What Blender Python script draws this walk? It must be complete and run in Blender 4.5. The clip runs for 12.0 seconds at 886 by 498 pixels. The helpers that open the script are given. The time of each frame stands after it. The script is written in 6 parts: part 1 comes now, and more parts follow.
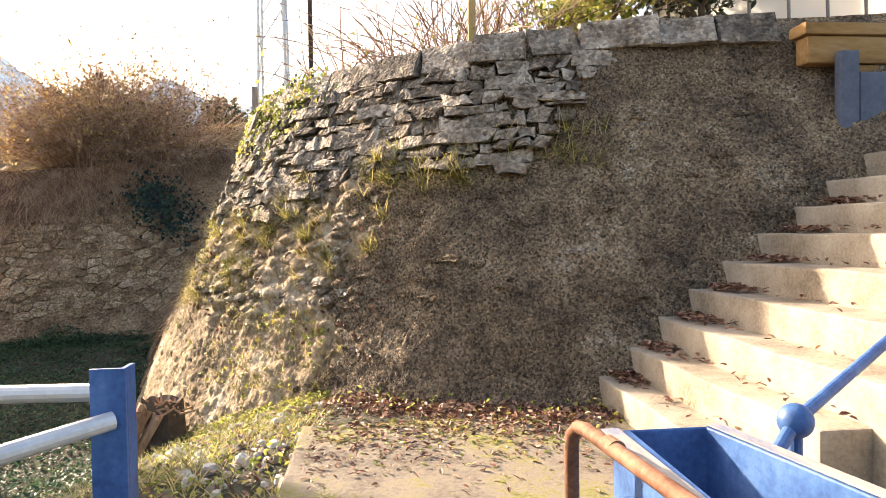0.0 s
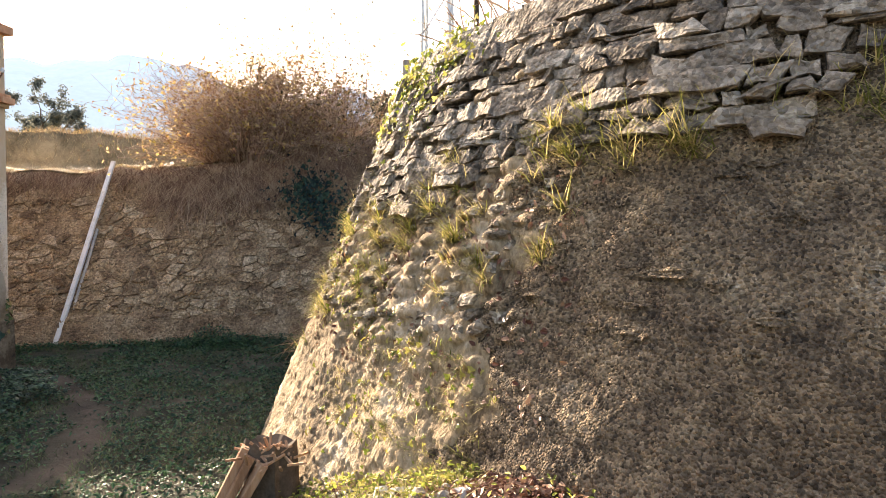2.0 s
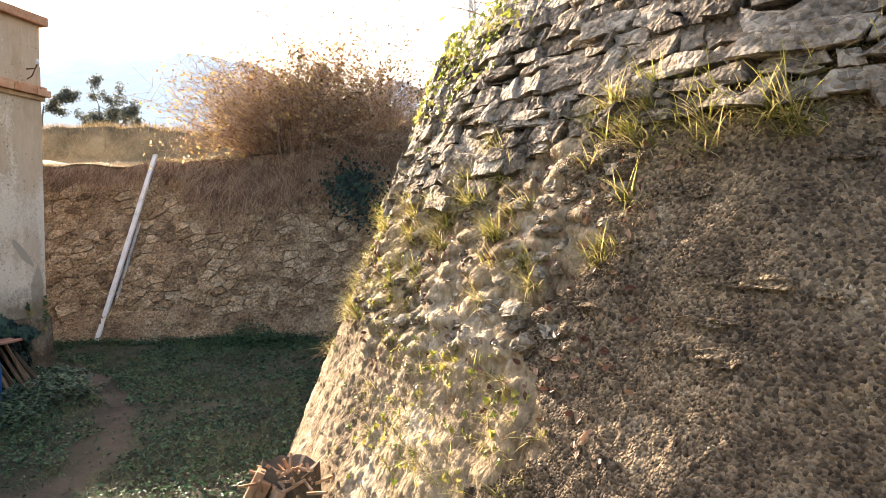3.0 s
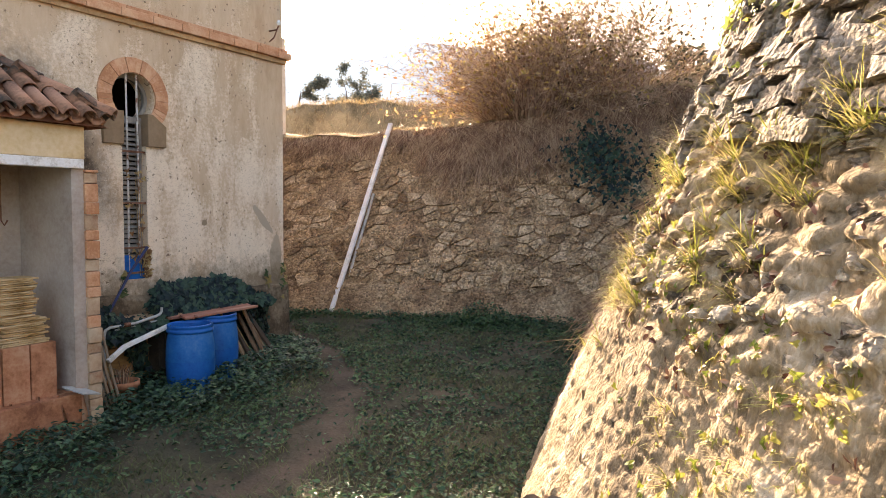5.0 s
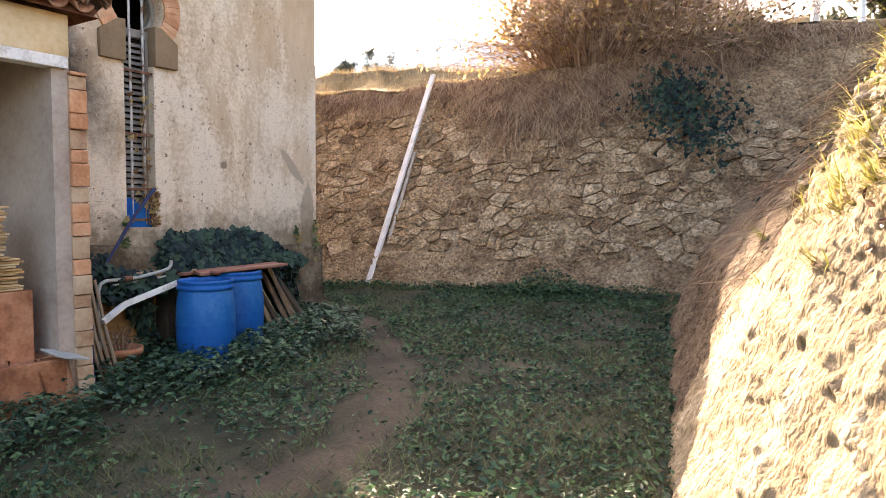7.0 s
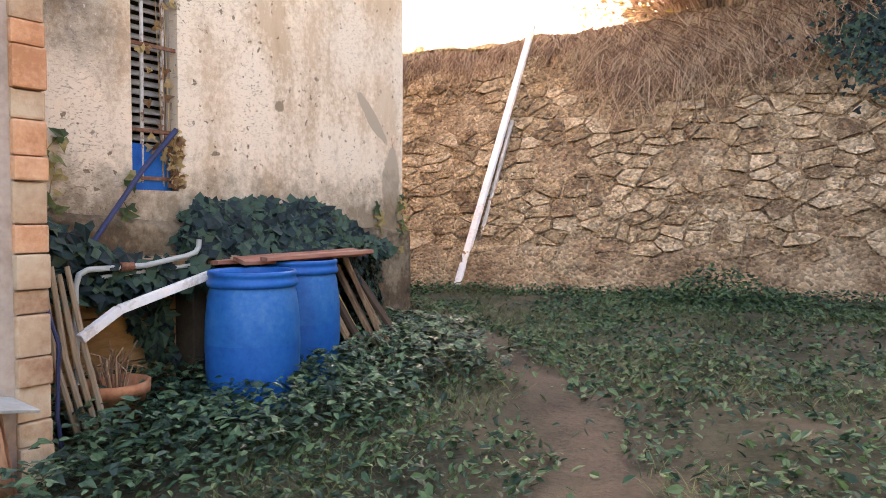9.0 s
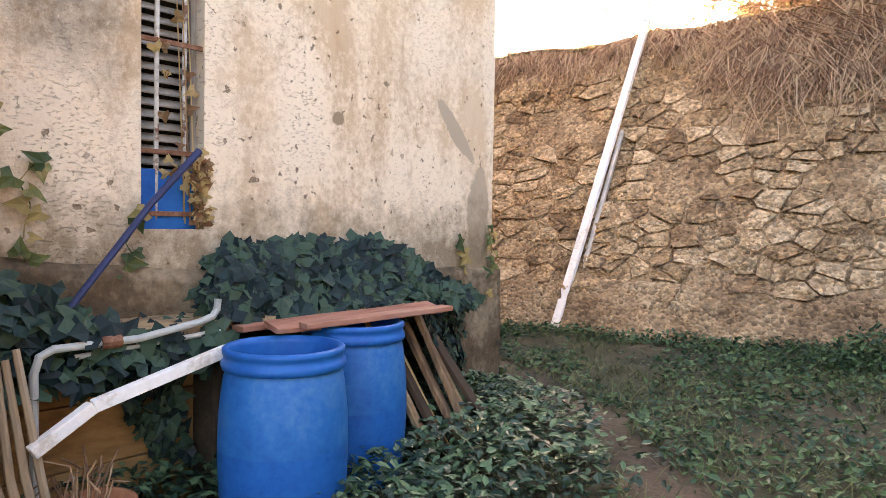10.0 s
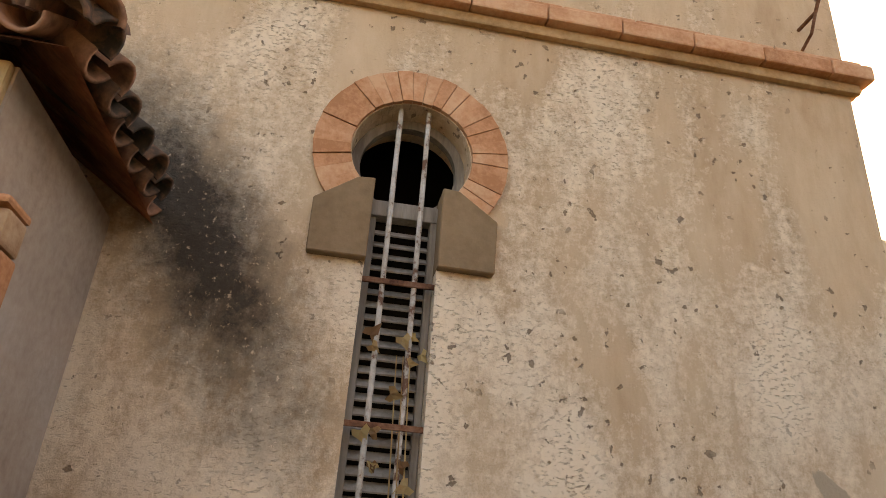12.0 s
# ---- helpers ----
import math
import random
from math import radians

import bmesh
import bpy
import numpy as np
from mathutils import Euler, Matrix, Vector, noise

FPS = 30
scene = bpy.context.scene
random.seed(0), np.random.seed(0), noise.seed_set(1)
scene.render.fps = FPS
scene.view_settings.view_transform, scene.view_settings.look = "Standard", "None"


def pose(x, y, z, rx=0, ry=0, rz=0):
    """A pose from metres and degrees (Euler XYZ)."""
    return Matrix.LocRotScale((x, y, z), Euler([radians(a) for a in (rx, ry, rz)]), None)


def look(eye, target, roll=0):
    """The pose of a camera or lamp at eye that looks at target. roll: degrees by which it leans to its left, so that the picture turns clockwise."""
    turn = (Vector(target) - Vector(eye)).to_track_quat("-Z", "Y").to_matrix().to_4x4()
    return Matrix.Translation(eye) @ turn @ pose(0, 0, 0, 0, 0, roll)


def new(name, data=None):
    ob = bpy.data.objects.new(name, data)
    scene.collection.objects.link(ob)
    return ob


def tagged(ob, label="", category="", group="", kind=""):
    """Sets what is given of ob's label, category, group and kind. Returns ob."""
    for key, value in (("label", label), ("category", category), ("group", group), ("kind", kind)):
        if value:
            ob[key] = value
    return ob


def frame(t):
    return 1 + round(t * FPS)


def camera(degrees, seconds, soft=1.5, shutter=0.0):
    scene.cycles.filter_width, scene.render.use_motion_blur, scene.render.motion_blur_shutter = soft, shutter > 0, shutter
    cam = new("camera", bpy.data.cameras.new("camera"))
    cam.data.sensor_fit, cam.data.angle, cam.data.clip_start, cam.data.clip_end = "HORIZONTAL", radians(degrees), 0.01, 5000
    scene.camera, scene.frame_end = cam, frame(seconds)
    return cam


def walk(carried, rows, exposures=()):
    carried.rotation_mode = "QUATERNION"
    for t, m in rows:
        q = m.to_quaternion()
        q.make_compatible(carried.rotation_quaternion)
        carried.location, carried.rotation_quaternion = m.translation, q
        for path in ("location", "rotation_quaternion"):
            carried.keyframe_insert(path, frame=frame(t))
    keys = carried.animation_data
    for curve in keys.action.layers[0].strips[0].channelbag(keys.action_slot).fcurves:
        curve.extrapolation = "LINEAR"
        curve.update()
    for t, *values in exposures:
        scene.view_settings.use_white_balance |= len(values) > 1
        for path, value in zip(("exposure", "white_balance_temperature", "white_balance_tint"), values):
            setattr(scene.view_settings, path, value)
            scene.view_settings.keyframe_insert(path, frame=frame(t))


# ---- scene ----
cam = camera(66.4, 12.0, soft=0.7)
PATH = [
    (0, (-0.063, 0.17, 2.325), (0.143, 2.159, 2.274), -0.9),
    (0.5, (-0.096, 0.734, 2.295), (-0.101, 2.733, 2.249), -0.6),
    (1, (-0.095, 1.291, 2.312), (-0.194, 3.288, 2.275), -0.4),
    (1.5, (-0.091, 1.787, 2.314), (-0.281, 3.777, 2.277), -0.3),
    (2, (-0.111, 2.213, 2.31), (-0.391, 4.193, 2.266), -0.2),
    (2.5, (-0.117, 2.558, 2.313), (-0.444, 4.531, 2.254), -0.2),
    (2.7, (-0.118, 2.698, 2.325), (-0.484, 4.663, 2.266), -0.3),
    (4.3, (-0.633, 4.025, 2.356), (-1.449, 5.846, 2.222), -0.2),
    (4.5, (-0.752, 4.143, 2.339), (-1.661, 5.919, 2.212), -0.1),
    (5, (-1.009, 4.338, 2.138), (-2.042, 6.046, 2.021), 0.4),
    (5.5, (-1.254, 4.561, 1.987), (-2.304, 6.259, 1.866), 0.3),
    (6, (-1.542, 4.872, 1.797), (-2.614, 6.556, 1.684), 0.5),
    (6.5, (-1.882, 5.188, 1.604), (-2.965, 6.865, 1.478), 0.5),
    (6.7, (-2.016, 5.27, 1.557), (-3.1, 6.946, 1.431), 0.4),
    (8.3, (-3.747, 6.553, 1.008), (-4.873, 8.202, 0.906), 0.5),
    (8.5, (-3.967, 6.704, 1.026), (-5.101, 8.349, 0.93), 0.4),
    (9, (-4.513, 7.121, 1.052), (-5.695, 8.732, 0.958), 0.4),
    (9.5, (-4.924, 7.576, 1.106), (-6.169, 9.138, 1.008), 0.3),
    (10, (-5.339, 8.098, 1.272), (-6.72, 9.543, 1.198), 1.0),
    (10.3, (-5.585, 8.317, 1.411), (-7.041, 9.68, 1.558), 1.3),
    (10.5, (-5.677, 8.518, 1.462), (-7.216, 9.759, 1.764), 1.1),
    (10.7, (-5.725, 8.701, 1.519), (-7.328, 9.8, 1.988), 1.6),
    (11, (-5.732, 8.972, 1.596), (-7.406, 9.86, 2.235), 2.2),
    (11.5, (-5.858, 9.25, 1.622), (-7.633, 9.807, 2.356), 3.2),
    (12, (-5.935, 9.443, 1.701), (-7.734, 9.714, 2.532), 4.3),
]
walk(cam, [(t, look(eye, target, roll)) for t, eye, target, roll in PATH],
     [(0.0, 2.0, 7100, 17), (2.7, 2.15, 7100, 17), (4.5, 2.35, 7700, 21), (6.5, 2.6, 7300, 21), (8.5, 3.3, 7900, 25), (9.5, 3.4, 7900, 25), (10.0, 3.45, 8000, 24), (10.5, 3.05, 8500, 23), (11.0, 2.55, 8900, 23), (11.5, 2.25, 9200, 23), (12.0, 2.4, 9600, 23)])

# ---- world, sun ----
SUN_DIR = Vector((-0.657, 0.668, 0.352)).normalized()
world = bpy.data.worlds.new("sky")
scene.world = world
world.use_nodes = True
wn = world.node_tree
sky = wn.nodes.new("ShaderNodeTexSky")
sky.sky_type, sky.sun_disc = "NISHITA", False
sky.sun_elevation = math.asin(SUN_DIR.z)
sky.sun_rotation = math.atan2(SUN_DIR.x, SUN_DIR.y)
sky.air_density, sky.dust_density, sky.ozone_density = 1.0, 5.0, 1.0
wn.links.new(sky.outputs[0], wn.nodes["Background"].inputs[0])
wn.nodes["Background"].inputs[1].default_value = 0.15
sun = new("sun", bpy.data.lights.new("sun", "SUN"))
sun.data.energy, sun.data.angle, sun.data.color = 4.7, radians(0.6), (1.0, 0.88, 0.7)
sun.matrix_world = look((0, 0, 30), Vector((0, 0, 30)) - SUN_DIR)

# ---- materials ----


def mat(name, colors, scale=4.0, rough=0.85, bump=0.3, fine=40.0, metal=0.0, island=0.0, obj_random=0.0, detail=8.0, stops=None, stretch=(1, 1, 1), dist=0.02, spec=0.3, pebble=0.0, pebmix=0.55, turn=(0, 0, 0)):
    """Procedural surface: colours mixed by noise at two scales, bump from both."""
    m = bpy.data.materials.new(name)
    m.use_nodes = True
    t, n = m.node_tree, m.node_tree.nodes
    b = n["Principled BSDF"]
    b.inputs["Roughness"].default_value, b.inputs["Metallic"].default_value = rough, metal
    b.inputs["Specular IOR Level"].default_value = spec
    co = n.new("ShaderNodeTexCoord")
    mp = n.new("ShaderNodeMapping")
    mp.inputs["Scale"].default_value, mp.inputs["Rotation"].default_value = stretch, turn
    t.links.new(co.outputs["Object"], mp.inputs[0])
    n1, n2 = n.new("ShaderNodeTexNoise"), n.new("ShaderNodeTexNoise")
    for k, s in ((n1, scale), (n2, fine)):
        k.inputs["Scale"].default_value, k.inputs["Detail"].default_value, k.inputs["Roughness"].default_value = s, detail, 0.62
        t.links.new(mp.outputs[0], k.inputs["Vector"])
    mix = n.new("ShaderNodeMath")
    mix.operation = "MULTIPLY_ADD"
    mix.inputs[1].default_value, mix.inputs[2].default_value = 0.45, -0.225
    t.links.new(n2.outputs[0], mix.inputs[0])
    add = n.new("ShaderNodeMath")
    t.links.new(n1.outputs[0], add.inputs[0])
    t.links.new(mix.outputs[0], add.inputs[1])
    last = add
    if island or obj_random:
        info = n.new("ShaderNodeNewGeometry") if island else n.new("ShaderNodeObjectInfo")
        sc = n.new("ShaderNodeMath")
        sc.operation = "MULTIPLY_ADD"
        w = island or obj_random
        sc.inputs[1].default_value, sc.inputs[2].default_value = w, -w / 2
        t.links.new(info.outputs["Random Per Island" if island else "Random"], sc.inputs[0])
        last = n.new("ShaderNodeMath")
        t.links.new(add.outputs[0], last.inputs[0])
        t.links.new(sc.outputs[0], last.inputs[1])
    ramp = n.new("ShaderNodeValToRGB")
    stops = stops or [0.3 + 0.4 * i / max(1, len(colors) - 1) for i in range(len(colors))]
    e = ramp.color_ramp.elements
    while len(e) < len(colors):
        e.new(0.5)
    for k, (p, c) in enumerate(zip(stops, colors)):
        e[k].position, e[k].color = p, (*c, 1)
    t.links.new(last.outputs[0], ramp.inputs[0])
    t.links.new(ramp.outputs[0], b.inputs["Base Color"])
    if pebble:
        vo, grit = n.new("ShaderNodeTexVoronoi"), n.new("ShaderNodeMapRange")
        vo.inputs["Scale"].default_value = pebble
        warp = n.new("ShaderNodeMix")
        warp.data_type = "VECTOR"
        warp.inputs[0].default_value = 0.06
        t.links.new(mp.outputs[0], warp.inputs[4])
        t.links.new(n1.outputs[1], warp.inputs[5])
        t.links.new(warp.outputs[1], vo.inputs["Vector"])
        grit.inputs[1].default_value, grit.inputs[2].default_value, grit.inputs[3].default_value, grit.inputs[4].default_value = 0.0, 0.7, 1.0, 0.0
        t.links.new(vo.outputs["Distance"], grit.inputs[0])
        hs = n.new("ShaderNodeMix")
        hs.data_type, hs.blend_type = "RGBA", "OVERLAY"
        hs.inputs[0].default_value = pebmix
        t.links.new(ramp.outputs[0], hs.inputs[6])
        bw = n.new("ShaderNodeRGBToBW")
        t.links.new(vo.outputs["Color"], bw.inputs[0])
        t.links.new(bw.outputs[0], hs.inputs[7])
        t.links.new(hs.outputs[2], b.inputs["Base Color"])
        plus = n.new("ShaderNodeMath")
        plus.operation = "MULTIPLY_ADD"
        plus.inputs[1].default_value = 0.65 * pebmix
        t.links.new(grit.outputs[0], plus.inputs[0])
        t.links.new(add.outputs[0], plus.inputs[2])
        add = plus
    if bump:
        bp = n.new("ShaderNodeBump")
        bp.inputs["Strength"].default_value, bp.inputs["Distance"].default_value = bump, dist
        t.links.new(add.outputs[0], bp.inputs["Height"])
        t.links.new(bp.outputs[0], b.inputs["Normal"])
    return m


def leafy(name, colors, trans=0.35, island=0.9, spec=0.25):
    m = mat(name, colors, 3.0, 0.48, 0.0, 20.0, island=island, spec=spec)
    n, t = m.node_tree.nodes, m.node_tree
    tr, mx = n.new("ShaderNodeBsdfTranslucent"), n.new("ShaderNodeMixShader")
    ramp = [k for k in n if k.type == "VALTORGB"][0]
    t.links.new(ramp.outputs[0], tr.inputs[0])
    mx.inputs[0].default_value = trans
    t.links.new(n["Principled BSDF"].outputs[0], mx.inputs[1])
    t.links.new(tr.outputs[0], mx.inputs[2])
    t.links.new(mx.outputs[0], n["Material Output"].inputs[0])
    return m


M_ROCK = mat("bare_rough_rock", [(0.11, 0.08, 0.05), (0.28, 0.205, 0.12), (0.40, 0.305, 0.19), (0.58, 0.50, 0.38)], 2.2, 0.95, 1.0, 26.0, dist=0.06, pebble=46.0, pebmix=0.2, stretch=(1, 1, 0.4), turn=(0.6, -0.6, 0))
M_RENDER = mat("cement_pebble_render", [(0.08, 0.057, 0.037), (0.175, 0.128, 0.082), (0.265, 0.195, 0.122), (0.345, 0.255, 0.155), (0.50, 0.43, 0.33)], 2.6, 0.95, 1.0, 34.0, dist=0.08, pebble=62.0, pebmix=0.85, stops=[0.28, 0.40, 0.52, 0.60, 0.74])
M_STONE = mat("grey_stone", [(0.10, 0.08, 0.06), (0.26, 0.21, 0.155), (0.44, 0.38, 0.30)], 4.0, 0.92, 1.0, 26.0, obj_random=0.25, dist=0.06, pebble=30.0)
M_RUBBLE = mat("warm_rubble_stone", [(0.17, 0.105, 0.058), (0.33, 0.225, 0.125), (0.47, 0.35, 0.22)], 3.5, 0.93, 1.0, 24.0, obj_random=0.3, dist=0.05, pebble=30.0)
M_MORTAR = mat("earth_mortar", [(0.13, 0.08, 0.045), (0.28, 0.185, 0.105), (0.42, 0.31, 0.19)], 1.6, 0.96, 1.0, 24.0, dist=0.07, pebble=28.0)
M_BANK = mat("earth_bank", [(0.07, 0.048, 0.03), (0.16, 0.11, 0.068), (0.27, 0.20, 0.13)], 1.8, 0.97, 1.0, 26.0, dist=0.06, pebble=30.0, pebmix=0.3)
M_CONC = mat("worn_concrete", [(0.16, 0.13, 0.09), (0.30, 0.255, 0.195), (0.42, 0.37, 0.29)], 1.8, 0.92, 0.5, 45.0, dist=0.012)
M_PLASTER = mat("weathered_lime_plaster", [(0.36, 0.25, 0.16), (0.56, 0.44, 0.31), (0.66, 0.55, 0.42), (0.74, 0.67, 0.56)], 0.9, 0.93, 0.45, 14.0, stretch=(1, 1, 0.6), dist=0.02, stops=[0.28, 0.42, 0.55, 0.72])
M_PLINTH = mat("damp_plinth_render", [(0.045, 0.033, 0.022), (0.13, 0.092, 0.055), (0.30, 0.235, 0.155)], 2.2, 0.95, 0.8, 22.0, dist=0.03)
M_SHED = mat("ochre_plaster", [(0.42, 0.27, 0.12), (0.6, 0.44, 0.24), (0.7, 0.56, 0.36)], 1.2, 0.92, 0.4, 18.0)
M_GREYWALL = mat("grey_pink_plaster", [(0.27, 0.21, 0.17), (0.4, 0.33, 0.27), (0.48, 0.42, 0.36)], 1.0, 0.9, 0.3, 25.0)
M_TERRA = mat("terracotta", [(0.22, 0.085, 0.04), (0.42, 0.18, 0.09), (0.52, 0.28, 0.16)], 4.0, 0.88, 0.4, 30.0, obj_random=0.3, dist=0.01)
M_ROOFTILE = mat("lichened_roof_tile", [(0.06, 0.05, 0.04), (0.22, 0.12, 0.075), (0.40, 0.21, 0.13)], 5.0, 0.92, 0.6, 30.0, obj_random=0.35, dist=0.012)
M_BRICK = mat("orange_brick", [(0.42, 0.19, 0.09), (0.55, 0.28, 0.15), (0.62, 0.37, 0.22)], 5.0, 0.9, 0.35, 40.0, obj_random=0.25, dist=0.008)
M_BROWNBLK = mat("brown_cut_block", [(0.20, 0.13, 0.07), (0.28, 0.19, 0.11)], 4.0, 0.9, 0.3, 30.0)
M_BLUE = mat("blue_plastic", [(0.0, 0.06, 0.24), (0.0, 0.095, 0.34), (0.0, 0.125, 0.40)], 2.5, 0.42, 0.08, 30.0, spec=0.22)
M_BLUEFADE = mat("faded_blue_plastic", [(0.0, 0.08, 0.28), (0.002, 0.12, 0.36), (0.04, 0.17, 0.38)], 3.5, 0.5, 0.08, 30.0, spec=0.22)
M_BLUEPAINT = mat("worn_blue_paint", [(0.022, 0.06, 0.17), (0.045, 0.115, 0.28), (0.09, 0.18, 0.37)], 5.0, 0.5, 0.15, 50.0)
M_RUST = mat("rusty_steel", [(0.08, 0.03, 0.015), (0.20, 0.09, 0.05), (0.3, 0.17, 0.11)], 8.0, 0.75, 0.4, 60.0, metal=0.3, dist=0.006)
M_GALV = mat("galvanised_steel", [(0.42, 0.42, 0.40), (0.62, 0.62, 0.60)], 6.0, 0.45, 0.1, 50.0, metal=0.5)
M_WHITE = mat("white_painted_metal", [(0.5, 0.46, 0.40), (0.74, 0.72, 0.68), (0.8, 0.79, 0.77)], 5.0, 0.6, 0.15, 40.0)
M_GREYWOOD = mat("weathered_grey_wood", [(0.16, 0.14, 0.12), (0.27, 0.245, 0.21), (0.36, 0.33, 0.29)], 5.0, 0.88, 0.4, 40.0, stretch=(1, 1, 0.15), dist=0.008)
M_WOOD = mat("old_plank_wood", [(0.05, 0.032, 0.02), (0.17, 0.105, 0.06), (0.34, 0.24, 0.13)], 6.0, 0.85, 0.5, 40.0, obj_random=0.5, stretch=(1, 1, 0.12), dist=0.008)
M_REDWOOD = mat("weathered_red_board", [(0.15, 0.06, 0.04), (0.3, 0.13, 0.085), (0.4, 0.22, 0.15)], 6.0, 0.8, 0.4, 40.0, stretch=(1, 0.15, 1), dist=0.008)
# Near-black: the shade of the unlit room is put into the colour.
M_DARK = mat("room_shade", [(0.012, 0.01, 0.009), (0.03, 0.026, 0.022)], 2.0, 0.95, 0.0)
M_BARK = mat("bark", [(0.06, 0.045, 0.03), (0.16, 0.12, 0.085)], 8.0, 0.95, 0.5, 40.0, dist=0.01)
M_TWIG = mat("dry_twig", [(0.16, 0.09, 0.055), (0.3, 0.19, 0.12), (0.42, 0.3, 0.19)], 3.0, 0.9, 0.0, 20.0, island=0.6)
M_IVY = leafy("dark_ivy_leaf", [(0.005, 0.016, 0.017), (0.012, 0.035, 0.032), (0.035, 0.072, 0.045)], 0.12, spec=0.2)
M_HERB = leafy("ground_herb_leaf", [(0.014, 0.045, 0.024), (0.034, 0.092, 0.045), (0.08, 0.15, 0.06)], 0.25, spec=0.35)
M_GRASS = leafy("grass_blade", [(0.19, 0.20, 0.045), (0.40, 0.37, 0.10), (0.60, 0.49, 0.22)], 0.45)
# Sunlit brightness is put into this leaf colour; ivy in shade uses M_IVY.
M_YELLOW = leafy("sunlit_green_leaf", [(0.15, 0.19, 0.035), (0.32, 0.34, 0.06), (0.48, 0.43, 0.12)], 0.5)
M_AUTUMN = leafy("autumn_leaf", [(0.26, 0.14, 0.07), (0.44, 0.29, 0.135), (0.58, 0.44, 0.21)], 0.5)
M_DEADLEAF = leafy("fallen_leaf", [(0.10, 0.04, 0.025), (0.22, 0.10, 0.06), (0.36, 0.22, 0.14)], 0.1)
M_STRAW = leafy("dry_grass", [(0.20, 0.13, 0.07), (0.36, 0.26, 0.14), (0.5, 0.4, 0.22)], 0.3)
# Distance haze is put into the hill as a blue glow.
M_HAZEHILL = mat("far_hill", [(0.10, 0.14, 0.17), (0.14, 0.19, 0.22), (0.20, 0.24, 0.26)], 0.02, 1.0, 0.0, 0.15)
M_HAZEHILL.node_tree.nodes["Principled BSDF"].inputs["Emission Color"].default_value = (0.62, 0.79, 0.95, 1)
M_HAZEHILL.node_tree.nodes["Principled BSDF"].inputs["Emission Strength"].default_value = 0.24


# ---- mesh helpers ----


def link(name, bm, material, parent=None, label="", smooth=False):
    me = bpy.data.meshes.new(name)
    bm.to_mesh(me)
    bm.free()
    me.materials.append(material)
    if smooth:
        me.polygons.foreach_set("use_smooth", [True] * len(me.polygons))
    ob = new(name, me)
    if parent is not None:
        ob.parent = parent
    if label:
        tagged(ob, label)
    return ob


def part(name, bm, material, parent, label="", smooth=False):
    return link(name, bm, material, parent, label, smooth)


def thing(name, label, category, group="", kind="", at=None):
    ob = tagged(new(name), label, category, group, kind)
    if at is not None:
        ob.matrix_world = at
    return ob


def raw(name, verts, faces, material, parent=None, smooth=False):
    me = bpy.data.meshes.new(name)
    me.from_pydata(verts, [], faces)
    me.materials.append(material)
    if smooth:
        me.polygons.foreach_set("use_smooth", [True] * len(me.polygons))
    ob = new(name, me)
    if parent is not None:
        ob.parent = parent
    return ob


def box(bm, lo, hi, bevel=0.0, m=None):
    c = [(a + b) / 2 for a, b in zip(lo, hi)]
    s = [abs(b - a) for a, b in zip(lo, hi)]
    r = bmesh.ops.create_cube(bm, size=1, matrix=Matrix.Translation(c) @ Matrix.Diagonal((*s, 1)))
    if bevel:
        es = {e for v in r["verts"] for e in v.link_edges}
        r = bmesh.ops.bevel(bm, geom=list(es), offset=bevel, segments=2, affect="EDGES", profile=0.6)
        vs = {v for f in r["faces"] for v in f.verts}
        vs = {w for v in vs for e in v.link_edges for w in e.verts}
    else:
        vs = r["verts"]
    if m is not None:
        bmesh.ops.transform(bm, matrix=m, verts=list(vs))
    return bm


def boxm(lo, hi, bevel=0.0):
    return box(bmesh.new(), lo, hi, bevel)


def tube(bm, pts, radius, seg=10, cap=True):
    """A round bar along pts; radius is one number or one for each point."""
    pts = [Vector(p) for p in pts]
    rad = radius if isinstance(radius, (list, tuple)) else [radius] * len(pts)
    rings = []
    side = None
    for i, p in enumerate(pts):
        d = (pts[min(i + 1, len(pts) - 1)] - pts[max(i - 1, 0)]).normalized()
        if side is None:
            side = d.orthogonal().normalized()
        side = (side - d * side.dot(d)).normalized()
        up = d.cross(side)
        rings.append([bm.verts.new(p + rad[i] * (side * math.cos(a) + up * math.sin(a))) for a in (2 * math.pi * k / seg for k in range(seg))])
    for a, b in zip(rings, rings[1:]):
        for k in range(seg):
            bm.faces.new((a[k], a[(k + 1) % seg], b[(k + 1) % seg], b[k]))
    if cap:
        bm.faces.new(rings[0][::-1])
        bm.faces.new(rings[-1])
    return bm


def tubem(pts, radius, seg=10):
    return tube(bmesh.new(), pts, radius, seg)


def beam(a, b, w, h, bevel=0.004, twist=0.0):
    """A squared bar from a to b."""
    a, b = Vector(a), Vector(b)
    d = b - a
    m = Matrix.Translation((a + b) / 2) @ d.to_track_quat("Z", "Y").to_matrix().to_4x4() @ Matrix.Rotation(twist, 4, "Z")
    return box(bmesh.new(), (-w / 2, -h / 2, -d.length / 2), (w / 2, h / 2, d.length / 2), bevel, m)


def lathe(profile, seg=40):
    bm = bmesh.new()
    rings = [[bm.verts.new((r * math.cos(2 * math.pi * k / seg), r * math.sin(2 * math.pi * k / seg), z)) for k in range(seg)] for r, z in profile]
    for a, b in zip(rings, rings[1:]):
        for k in range(seg):
            bm.faces.new((a[k], a[(k + 1) % seg], b[(k + 1) % seg], b[k]))
    return bm


def fbm(p, h=0.6, octaves=5):
    return noise.fractal(Vector(p), h, 2.1, octaves)


def smooth01(t):
    t = max(0.0, min(1.0, t))
    return t * t * (3 - 2 * t)


# ---- plan ----
LANDING = 0.97
